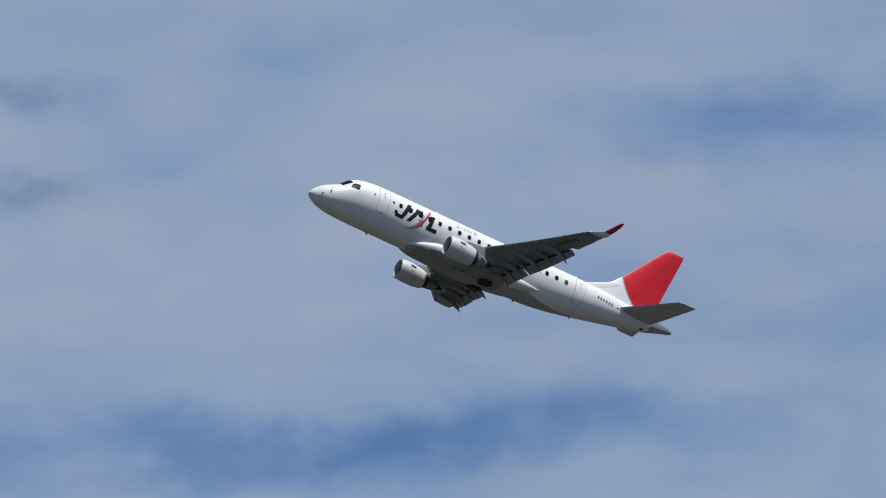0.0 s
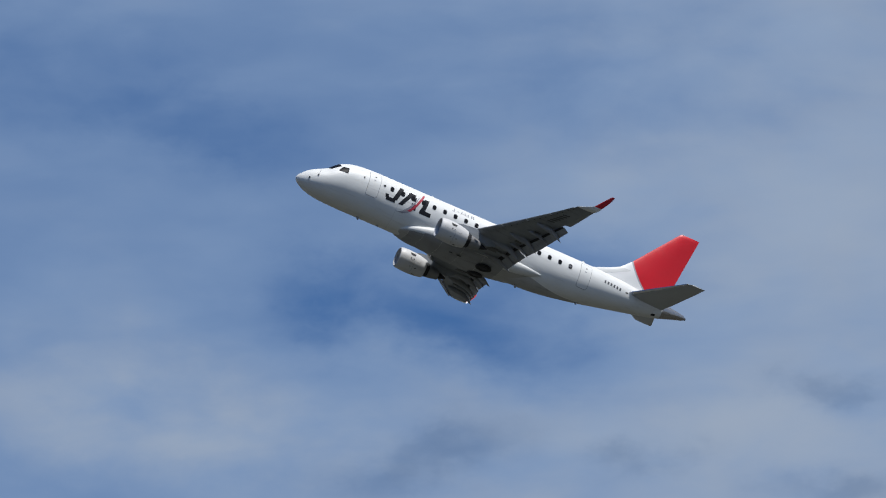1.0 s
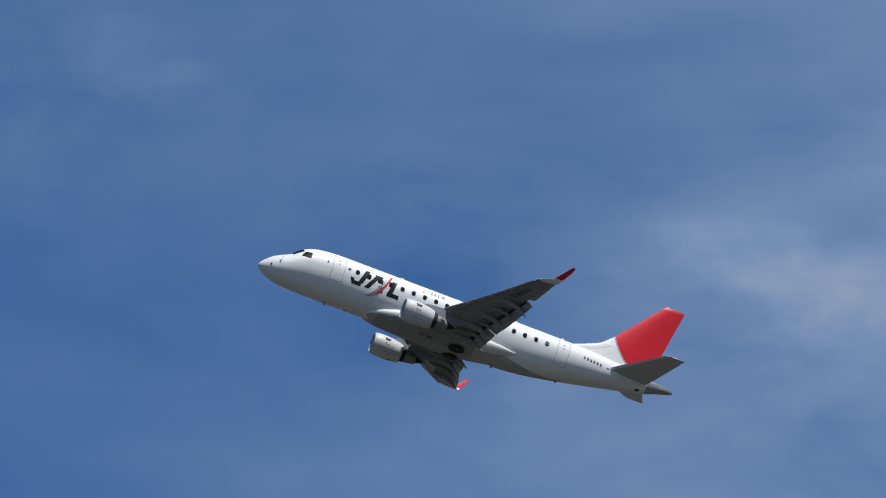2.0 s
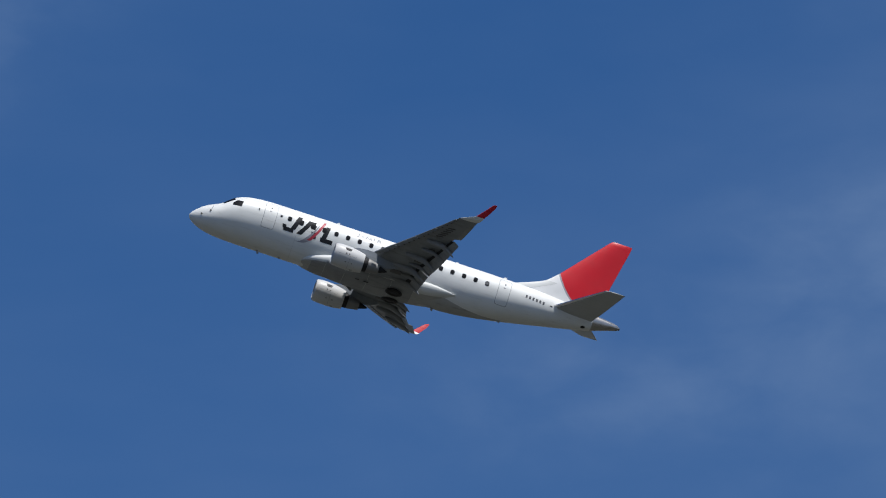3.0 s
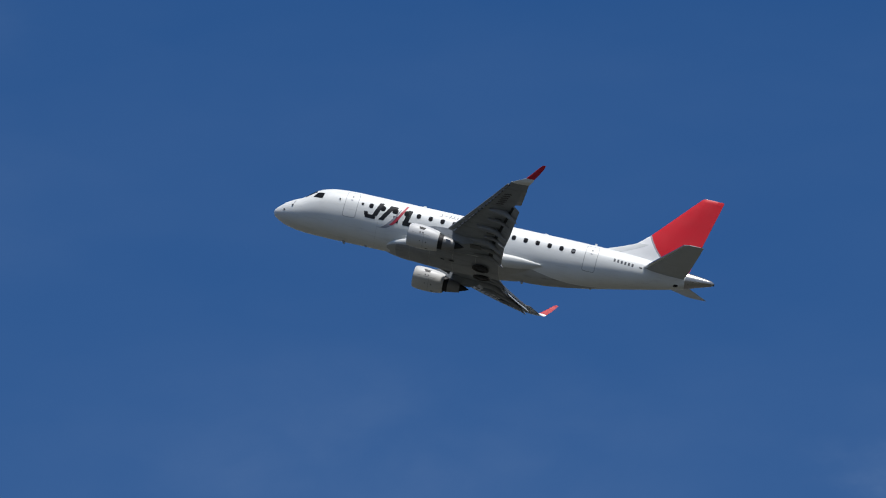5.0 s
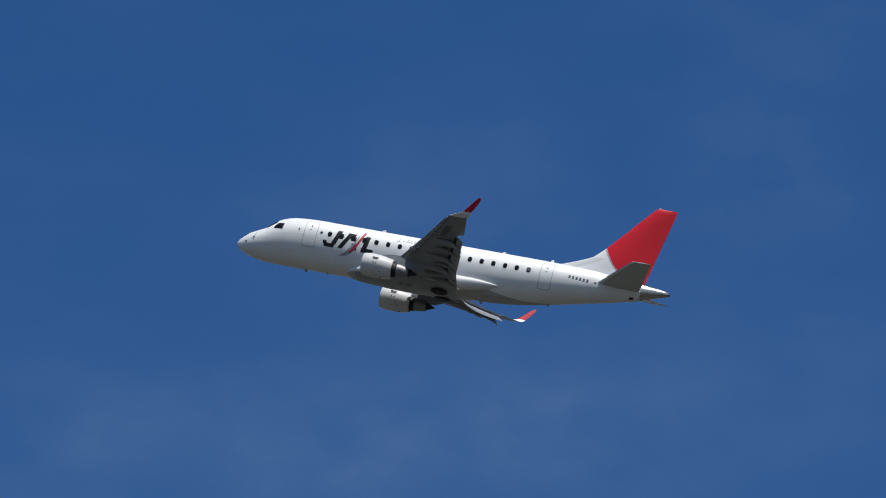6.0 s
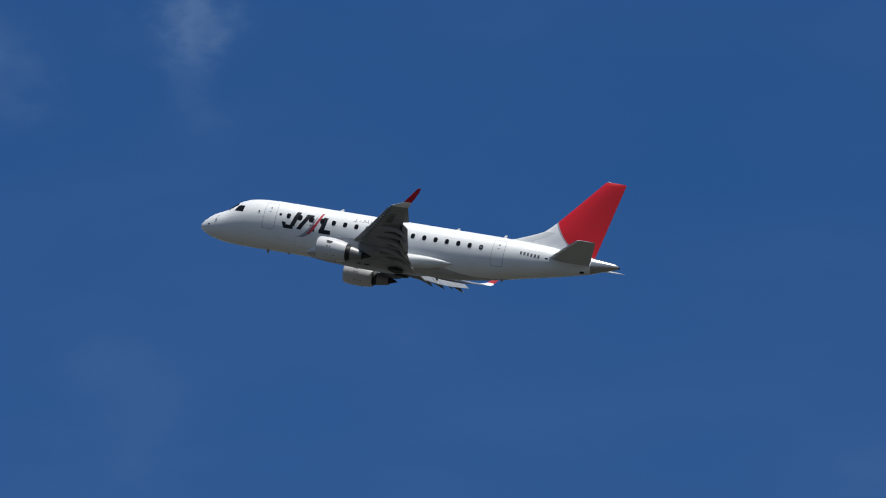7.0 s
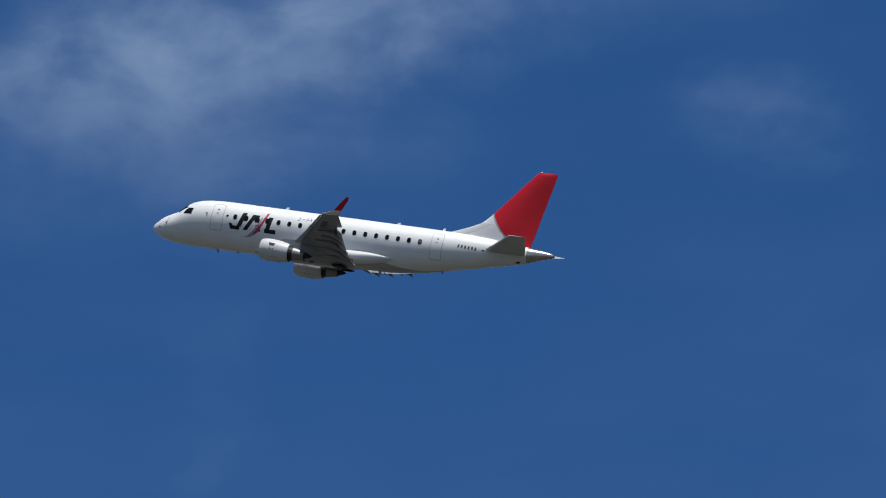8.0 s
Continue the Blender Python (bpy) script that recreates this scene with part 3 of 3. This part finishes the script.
def build_wing(plane, s):
    """One wing with its flaps, slats, fairings and winglet. s: -1 port, 1 starboard."""
    ys = [0.4, 1.6, 3.0, 4.5, 6.0, 7.5, 8.9, 9.45, 9.50, 10.5, 11.6, 12.2]
    rings = []
    for y in ys:
        le, te, z = wing_line(y)
        rings.append(section(le, te - le, 0.125 if y < 5 else 0.105, z, s * y, 0.82 if y < 9.47 else 1.0, 0.058 if 4.4 < y < 12.1 else 0.0))
    wing = part("wing", loft(bmesh.new(), rings), GREY, plane, "grey underside wing with drooped flaps")
    # polished slats along the leading edge, a little lowered
    for y0, y1 in ((1.95, 3.35), (4.65, 6.5), (6.55, 8.4), (8.45, 10.2), (10.25, 12.0)):
        rings = []
        for u in (0.0, 0.5, 1.0):
            y = y0 + (y1 - y0) * u
            le, te, z = wing_line(y)
            c = te - le
            r = section(le - (0.07 if y0 > 4 else 0.03) * c - 0.03, c, 0.105, z - 0.035 * c - 0.03, s * y, 0.085)
            rings.append(r)
        part("slat", loft(bmesh.new(), rings), GREY, wing, "grey leading-edge slat run forward")
        # curved tracks that carry the slat
        for k in range(4):
            y = y0 + (y1 - y0) * (0.12 + 0.253 * k)
            le, te, z = wing_line(y)
            c = te - le
            bm = bmesh.new()
            bmesh.ops.create_cube(bm, size=1, matrix=Matrix.Translation((le + 0.03 * c, s * y, z - 0.012 * c - 0.02)) @ Matrix.Diagonal((0.14 * c, 0.07, 0.07, 1)))
            bmesh.ops.bevel(bm, geom=bm.edges[:], offset=0.012, segments=1)
            part("slat_track", bm, SOOT, wing, "dark slat track")
    # flaps, run out and turned down
    for y0, y1 in ((1.85, 4.45), (4.6, 9.4)):
        rings = []
        for u in (0.0, 0.34, 0.67, 1.0):
            y = y0 + (y1 - y0) * u
            le, te, z = wing_line(y)
            c = min((te - le) * 0.235, 0.80)
            ring = section(0, c, 0.14, 0, s * y)
            turn = radians(30)
            out = []
            for p in ring:
                out.append(Vector((te - 0.20 * (te - le) + p.x * math.cos(turn) + p.z * math.sin(turn), p.y,
                                   z - 0.13 - 0.014 * (te - le) - p.x * math.sin(turn) + p.z * math.cos(turn))))
            rings.append(out)
        part("flap", loft(bmesh.new(), rings), FLAP, wing, "worn metal flap turned down")
        # short vane ahead of the flap
        rings = []
        for u in (0.0, 0.5, 1.0):
            y = y0 + 0.05 + (y1 - y0 - 0.1) * u
            le, te, z = wing_line(y)
            r = section(0, 0.30, 0.16, 0, s * y)
            rings.append([Vector((te - 0.25 * (te - le) + p.x * 0.97 + p.z * 0.2, p.y, z - 0.14 - 0.012 * (te - le) - p.x * 0.2 + p.z)) for p in r])
        part("flap_vane", loft(bmesh.new(), rings), SOOT, wing, "dark slotted flap vane")
    # aileron
    rings = []
    for y in (9.6, 10.6, 11.5):
        le, te, z = wing_line(y)
        c = te - le
        rings.append(section(le + 0.70 * c, 0.31 * c, 0.10, z - 0.008, s * y))
    part("aileron", loft(bmesh.new(), rings), FLAP, wing)
    # flap track fairings
    for y, x0, x1, droop, r in ((1.95, 13.9, 16.05, 0.62, 0.20), (2.95, 14.4, 15.95, 0.55, 0.16), (4.05, 13.6, 15.95, 0.72, 0.24), (4.75, 14.6, 16.15, 0.50, 0.14), (5.95, 14.1, 16.3, 0.66, 0.22), (7.25, 14.9, 16.55, 0.50, 0.14), (8.55, 15.0, 17.0, 0.66, 0.20)):
        zt = wing_line(y)[2] - 0.20
        bm = bmesh.new()
        rings = []
        for i in range(14):
            u = i / 13
            x = x0 + (x1 - x0) * u
            rr = r * max(0.06, math.sin(math.pi * min(1, 0.06 + u * 0.94)) ** 0.6 if u < 0.5 else (1 - ((u - 0.5) / 0.5) ** 1.8) ** 0.75)
            zc = zt - 0.10 * math.sin(math.pi * u * 0.5) - droop * max(0, u - 0.5) ** 1.5 * 2.2
            rings.append([Vector((x, s * y + rr * 0.75 * math.cos(2 * math.pi * k / 14), zc + rr * math.sin(2 * math.pi * k / 14))) for k in range(14)])
        part("flap_track_fairing", loft(bm, rings), TRACK, wing, "pointed grey flap track fairing")
    # dark access bays under the wing
    for y, u0, u1 in ((3.0, 0.45, 0.62), (5.4, 0.56, 0.70), (7.2, 0.55, 0.70)):
        le, te, z = wing_line(y)
        c = te - le
        bm = bmesh.new()
        bmesh.ops.create_cube(bm, size=1, matrix=Matrix.Translation((le + c * (u0 + u1) / 2, s * y, z - 0.052 * c)) @ Matrix.Rotation(radians(s * 8), 4, "X") @ Matrix.Diagonal((c * (u1 - u0), 0.5, 0.03, 1)))
        bmesh.ops.bevel(bm, geom=bm.edges[:], offset=0.01, segments=1)
        part("access_panel", bm, BAY, wing, "dark stained access panel")
    # marking under the port wing
    if s < 0:
        for i in range(6):
            y = 9.35 + 0.27 * i
            le, te, z = wing_line(y)
            c = te - le
            bm = bmesh.new()
            bmesh.ops.create_cube(bm, size=1, matrix=Matrix.Translation((le + c * 0.36, s * y, z - 0.049 * c)) @ Matrix.Rotation(radians(s * 9), 4, "X") @ Matrix.Rotation(radians(s * 15), 4, "Z") @ Matrix.Diagonal((0.50, 0.13, 0.012, 1)))
            part("marking_bar", bm, WINGMARK, wing, "dark grey marking bar")
    # winglet: white foot that bends up, red blade
    def foot(y, z, le, c, cant):
        ring = section(0, c, 0.10, 0, 0)
        return [Vector((le - 0.12 + p.x, s * (y - p.z * math.sin(cant)), z + p.z * math.cos(cant))) for p in ring]
    zt = wing_line(12.2)[2]
    le0, te0, _ = wing_line(12.2)
    stations = [(12.2, zt, le0 + 0.12, te0 - le0, 0.15), (12.45, zt + 0.05, 16.80, 1.02, 0.4), (12.62, zt + 0.15, 17.14, 0.80, 0.7), (12.72, zt + 0.28, 17.46, 0.54, 0.95)]
    part("winglet_root", loft(bmesh.new(), [foot(*q) for q in stations]), WHITE, wing, "white upswept winglet root")
    stations = [(12.72, zt + 0.28, 17.46, 0.54, 0.95), (12.86, zt + 0.60, 17.76, 0.47, 1.0), (13.00, zt + 0.95, 18.07, 0.37, 1.0), (13.08, zt + 1.14, 18.24, 0.28, 1.0), (13.13, zt + 1.25, 18.38, 0.17, 1.0)]
    part("winglet", loft(bmesh.new(), [foot(*q) for q in stations]), RED, wing, "red raked winglet")
    return wing


def build_engine(plane, s):
    y = 4.0 * s
    n = 48
    prof = [(9.98, 0.54, -1.90), (9.80, 0.555, -1.895), (9.68, 0.60, -1.89), (9.63, 0.65, -1.89), (9.66, 0.695, -1.89)]
    engine = part("engine_nacelle", tube(bmesh.new(), [(9.66, 0.695, -1.89), (9.75, 0.735, -1.89), (9.95, 0.765, -1.89), (10.3, 0.785, -1.90), (10.8, 0.775, -1.92), (11.2, 0.735, -1.94),
                   (11.5, 0.68, -1.95), (11.72, 0.625, -1.96), (11.72, 0.60, -1.96), (11.5, 0.61, -1.95)], n, y, False), NACELLE, plane, "off-white engine cowl with a fan inlet")
    part("inlet_lip", tube(bmesh.new(), prof, n, y, False), LIP, engine, "satin metal inlet lip")
    part("inlet_duct", tube(bmesh.new(), [(9.98, 0.54, -1.90), (10.35, 0.56, -1.90), (10.55, 0.57, -1.90)], n, y, False), LINER, engine, "dark inlet lining")
    part("fan_disc", tube(bmesh.new(), [(10.60, 0.57, -1.90), (10.64, 0.57, -1.90)], n, y), SOOT, engine, "dark disc behind the fan")
    fan = bmesh.new()
    tube(fan, [(10.2, 0.01, -1.9), (10.25, 0.06, -1.9), (10.35, 0.12, -1.9), (10.5, 0.18, -1.9), (10.62, 0.19, -1.9)], 24, y)
    part("spinner", fan, SOOT, engine, "dark fan spinner")
    blade = bmesh.new()
    loft(blade, [[Vector((-0.05, -0.012, 0.17)), Vector((0.06, 0.035, 0.17)), Vector((0.06, 0.047, 0.17)), Vector((-0.05, 0.0, 0.17))],
                 [Vector((-0.04, -0.05, 0.55)), Vector((0.05, 0.06, 0.55)), Vector((0.05, 0.07, 0.55)), Vector((-0.04, -0.04, 0.55))]])
    first = part("fan_blade", blade, BLADE, engine)
    for i in range(20):
        ob = first if i == 0 else new("fan_blade", first.data)
        ob.parent = engine
        ob.matrix_basis = Matrix.Translation((10.53, y, -1.9)) @ Matrix.Rotation(2 * math.pi * i / 20, 4, "X")
    part("core_cowl", tube(bmesh.new(), [(12.02, 0.47, -1.97), (12.2, 0.45, -1.97), (12.5, 0.39, -1.98), (12.82, 0.32, -1.99), (12.82, 0.29, -1.99), (12.5, 0.28, -1.99)], 36, y), STEEL, engine, "bare metal core cowl")
    part("fan_duct_wall", tube(bmesh.new(), [(11.3, 0.52, -1.95), (11.72, 0.50, -1.96), (11.97, 0.48, -1.97), (12.03, 0.44, -1.97)], 36, y), SOOT, engine, "black fan duct wall")
    part("exhaust_plug", tube(bmesh.new(), [(12.6, 0.25, -1.99), (12.9, 0.22, -1.99), (13.2, 0.12, -1.99), (13.42, 0.02, -1.99)], 24, y), SOOT, engine, "sooty exhaust plug")
    part("fan_exit", tube(bmesh.new(), [(11.40, 0.615, -1.95), (11.44, 0.615, -1.95)], 36, y), SOOT, engine, "black fan exit duct")
    # pylon up to the wing
    rings = []
    for x, w, z0, z1 in ((10.7, 0.02, -1.25, -1.13), (11.2, 0.12, -1.32, -1.02), (11.8, 0.18, -1.55, -0.98), (12.4, 0.20, -1.70, -0.98), (12.9, 0.17, -1.80, -1.05), (13.4, 0.10, -1.80, -1.15), (14.0, 0.02, -1.52, -1.25)):
        rings.append([Vector((x, y - w, z0 + 0.08)), Vector((x, y - w * 0.4, z0)), Vector((x, y + w * 0.4, z0)), Vector((x, y + w, z0 + 0.08)), Vector((x, y + w, z1)), Vector((x, y - w, z1))])
    part("pylon", loft(bmesh.new(), rings), GREY, engine, "grey engine pylon")
    # cowl scoops and seams
    def cowl(x, a, off):
        r, zc = curve_at(((9.66, 0.695, -1.89), (9.95, 0.765, -1.89), (10.3, 0.785, -1.90), (10.8, 0.775, -1.92), (11.2, 0.735, -1.94), (11.72, 0.625, -1.96)), x)
        r += off
        return Vector((x, y - r * math.cos(radians(a)), zc + r * math.sin(radians(a))))
    def cowl_plate(name, x0, x1, a0, a1, mat, lab="", taper=0.0):
        bm = bmesh.new()
        rings = []
        for i in range(7):
            u = i / 6
            a = a0 + (a1 - a0) * u
            xa, xb = x0 + taper * (1 - u), x1 - taper * (1 - u)
            rings.append([cowl(xa, a, 0.006), cowl((xa + xb) / 2, a, 0.008), cowl(xb, a, 0.006), cowl(xb, a, -0.02), cowl(xa, a, -0.02)])
        part(name, loft(bm, rings), mat, engine, lab)
    cowl_plate("cowl_scoop", 10.30, 10.78, 20, 36, SOOT, "dark recessed cowl scoop", 0.08)
    cowl_plate("cowl_vent", 10.42, 10.50, 0, 6, SOOT)
    cowl_plate("cowl_vent", 10.62, 10.70, 0, 5, SOOT)
    for x in (9.90, 11.15):
        cowl_plate("cowl_seam", x, x + 0.022, -170, 170, SEAL)
    cowl_plate("cowl_seam", 10.74, 10.76, -80, -4, SEAL)
    cowl_plate("cowl_seam", 9.95, 11.15, -5.2, -4, SEAL)
    cowl_plate("cowl_latch", 10.50, 10.58, -42, -38, SOOT)
    cowl_plate("cowl_latch", 10.92, 11.00, -42, -38, SOOT)
    cowl_plate("cowl_drain", 10.95, 11.12, -86, -80, SOOT)
    return engine


def build_tail(plane):
    # fin with its long fillet; z, leading edge, trailing edge, thickness
    rows = ((0.9, 20.9, 27.80, 0.30), (1.45, 21.75, 27.92, 0.34), (1.62, 22.25, 27.95, 0.36), (1.9, 22.95, 28.02, 0.38), (2.2, 23.65, 28.08, 0.40), (2.4, 24.02, 28.12, 0.40), (2.65, 24.30, 28.17, 0.39),
            (3.2, 24.84, 28.29, 0.36), (4.2, 25.68, 28.50, 0.31), (5.3, 26.60, 28.74, 0.26), (6.2, 27.36, 28.93, 0.21), (6.38, 27.52, 28.96, 0.17), (6.46, 27.66, 28.94, 0.08))
    rings, blade = [], []
    for z, le, te, w in rows:
        c = te - le
        prof = [(0.70, 0.62), (0.55, 0.88), (0.4, 1.0), (0.25, 0.92), (0.12, 0.62), (0.04, 0.32), (0.008, 0.12)]
        rings.append([Vector((le + u * c, -t * w / 2, z)) for u, t in prof] + [Vector((le, 0, z))] + [Vector((le + u * c, t * w / 2, z)) for u, t in prof[::-1]])
        prof = [(1.0, 0.02), (0.92, 0.16), (0.8, 0.42), (0.69, 0.632)]
        blade.append([Vector((le + u * c, -t * w / 2, z)) for u, t in prof] + [Vector((le + u * c, t * w / 2, z)) for u, t in prof[::-1]])
    fin = part("vertical_fin", loft(bmesh.new(), rings), FIN, plane, "white swept fin with a red upper part")
    rings = []
    for z, le, te, w in rows[1:6]:
        c = te - le
        prof = [(0.20, 0.83), (0.12, 0.63), (0.04, 0.33), (0.008, 0.13)]
        ring = [Vector((le - 0.006 + u * c, -t * w / 2 - 0.004, z)) for u, t in prof] + [Vector((le - 0.01, 0, z))]
        rings.append(ring + [Vector((q.x, -q.y, z)) for q in ring[3::-1]])
    part("dorsal_strip", loft(bmesh.new(), rings), PALESTRIP, fin, "pale grey leading edge of the dorsal fin")
    part("rudder", loft(bmesh.new(), blade), FIN, fin, "red rudder")
    # small white bead added as the sun glint on the fin tip
    bm = bmesh.new()
    bmesh.ops.create_uvsphere(bm, u_segments=14, v_segments=8, radius=0.06, matrix=Matrix.Translation((27.75, 0, 6.47)) @ Matrix.Diagonal((1.6, 0.8, 0.6, 1)))
    part("fin_tip_glint", bm, GLINT, fin, "white bead for the glint on the fin tip")
    for s in (-1, 1):
        rings = []
        for u in (0.0, 0.12, 0.35, 0.6, 0.85, 0.97, 1.0):
            y = 0.45 + 4.55 * u
            le = 24.55 + 3.12 * u + (0.25 if u == 1.0 else 0)
            te = 27.65 + 1.27 * u
            z = 0.40 + 0.84 * u
            rings.append(section(le, te - le, 0.095 if u < 0.99 else 0.05, z, s * y))
        stab = part("tailplane", loft(bmesh.new(), rings), TAILGREY, plane, "grey swept tailplane")
        rings = []
        for u in (0.0, 0.5, 1.0):
            v = 0.18 + 0.70 * u
            y = 0.45 + 4.55 * v
            le, te = 24.55 + 3.12 * v, 27.65 + 1.27 * v
            c = te - le
            rings.append(section(le + 0.71 * c, 0.30 * c, 0.115, 0.40 + 0.84 * v - 0.004, s * y))
        part("elevator", loft(bmesh.new(), rings), TAILGREY, stab, "grey elevator")
        rings = []
        for u in (0.08, 0.5, 0.97):
            y = 0.45 + 4.55 * u
            le, te = 24.55 + 3.12 * u, 27.65 + 1.27 * u
            rings.append(section(le - 0.012, te - le, 0.11, 0.40 + 0.84 * u, s * y, 0.07))
        part("leading_edge_strip", loft(bmesh.new(), rings), ALU, stab, "bare metal leading edge")
        # dark cut-out where the tailplane pivots
        part("pivot_slot", patch(slant_rows(24.66, 24.86, 0.33, 0.41, 0.0, 4), 0.006, 3, -s), SOOT, plane, "dark tailplane pivot slot")
        part("pivot_plate", patch([(0.02 + 0.1 * i, 25.0, 27.55) for i in range(9)], 0.008, 12, -s), WHITE, plane, "white plate round the tailplane pivot")
    part("drain_outlet", patch([(-68, 27.14, 27.30), (-64, 27.07, 27.36), (-58, 27.05, 27.38), (-52, 27.08, 27.35), (-48, 27.15, 27.28)], 0.006, 2, 1, 0.03, True), SOOT, plane, "dark outlet under the tail")


def build_small(plane):
    for x, z, h, c in ((9.45, 1.47, 0.20, 0.34), (17.8, 1.47, 0.18, 0.32), (21.2, 1.46, 0.23, 0.28), (4.9, -1.92, -0.24, 0.24), (6.4, -1.92, -0.12, 0.22), (17.05, -1.90, -0.27, 0.26), (21.6, -1.37, -0.16, 0.22)):
        blade_antenna("blade_antenna", x, z, h, c, SEAL if h < 0 else WHITE, plane)


def build_airliner():
    plane = new("airliner")
    plane.empty_display_size = 2
    tagged(plane, "white twin-engine regional airliner with red fin, climbing, wheels up", "airplane")
    body = build_fuselage(plane)
    build_openings(plane, body)
    build_livery(plane)
    for s in (-1, 1):
        build_wing(plane, s)
        build_engine(plane, s)
    build_tail(plane)
    build_small(plane)
    return plane


build_ground()
airliner = build_airliner()


def motions():
    walk(airliner, [
        (0.0, pose(-11.96, 658.76, 159.44, -0.167, 17.953, 26.238)),
        (0.5, pose(-40.25, 644.35, 167.67, -0.035, 18.194, 25.500)),
        (1.0, pose(-67.94, 630.20, 175.58, -0.888, 18.049, 25.770)),
        (1.5, pose(-95.27, 616.29, 183.17, -1.230, 17.424, 25.830)),
        (1.7, pose(-106.12, 610.78, 186.12, -1.145, 17.099, 25.621)),
        (2.8, pose(-164.76, 580.96, 202.02, 0.439, 16.007, 25.625)),
        (3.0, pose(-175.36, 575.60, 204.82, 0.545, 15.788, 25.316)),
        (3.5, pose(-201.58, 562.33, 211.69, 0.563, 15.153, 25.255)),
        (4.0, pose(-227.78, 549.11, 218.41, -0.257, 14.468, 24.952)),
        (4.5, pose(-253.87, 535.94, 225.06, -1.108, 14.000, 25.242)),
        (4.7, pose(-264.30, 530.66, 227.74, -0.851, 14.198, 25.035)),
        (5.8, pose(-322.07, 501.56, 241.73, 4.609, 13.662, 25.099)),
        (6.0, pose(-332.64, 496.23, 244.19, 5.292, 13.617, 25.284)),
        (6.5, pose(-359.27, 482.77, 250.22, 6.927, 13.624, 25.991)),
        (7.0, pose(-386.18, 469.10, 256.10, 9.665, 14.040, 27.243)),
        (7.5, pose(-413.51, 455.21, 261.52, 12.219, 14.074, 28.256)),
        (8.0, pose(-441.30, 441.08, 266.40, 13.758, 13.633, 29.237)),
    ])


motions()
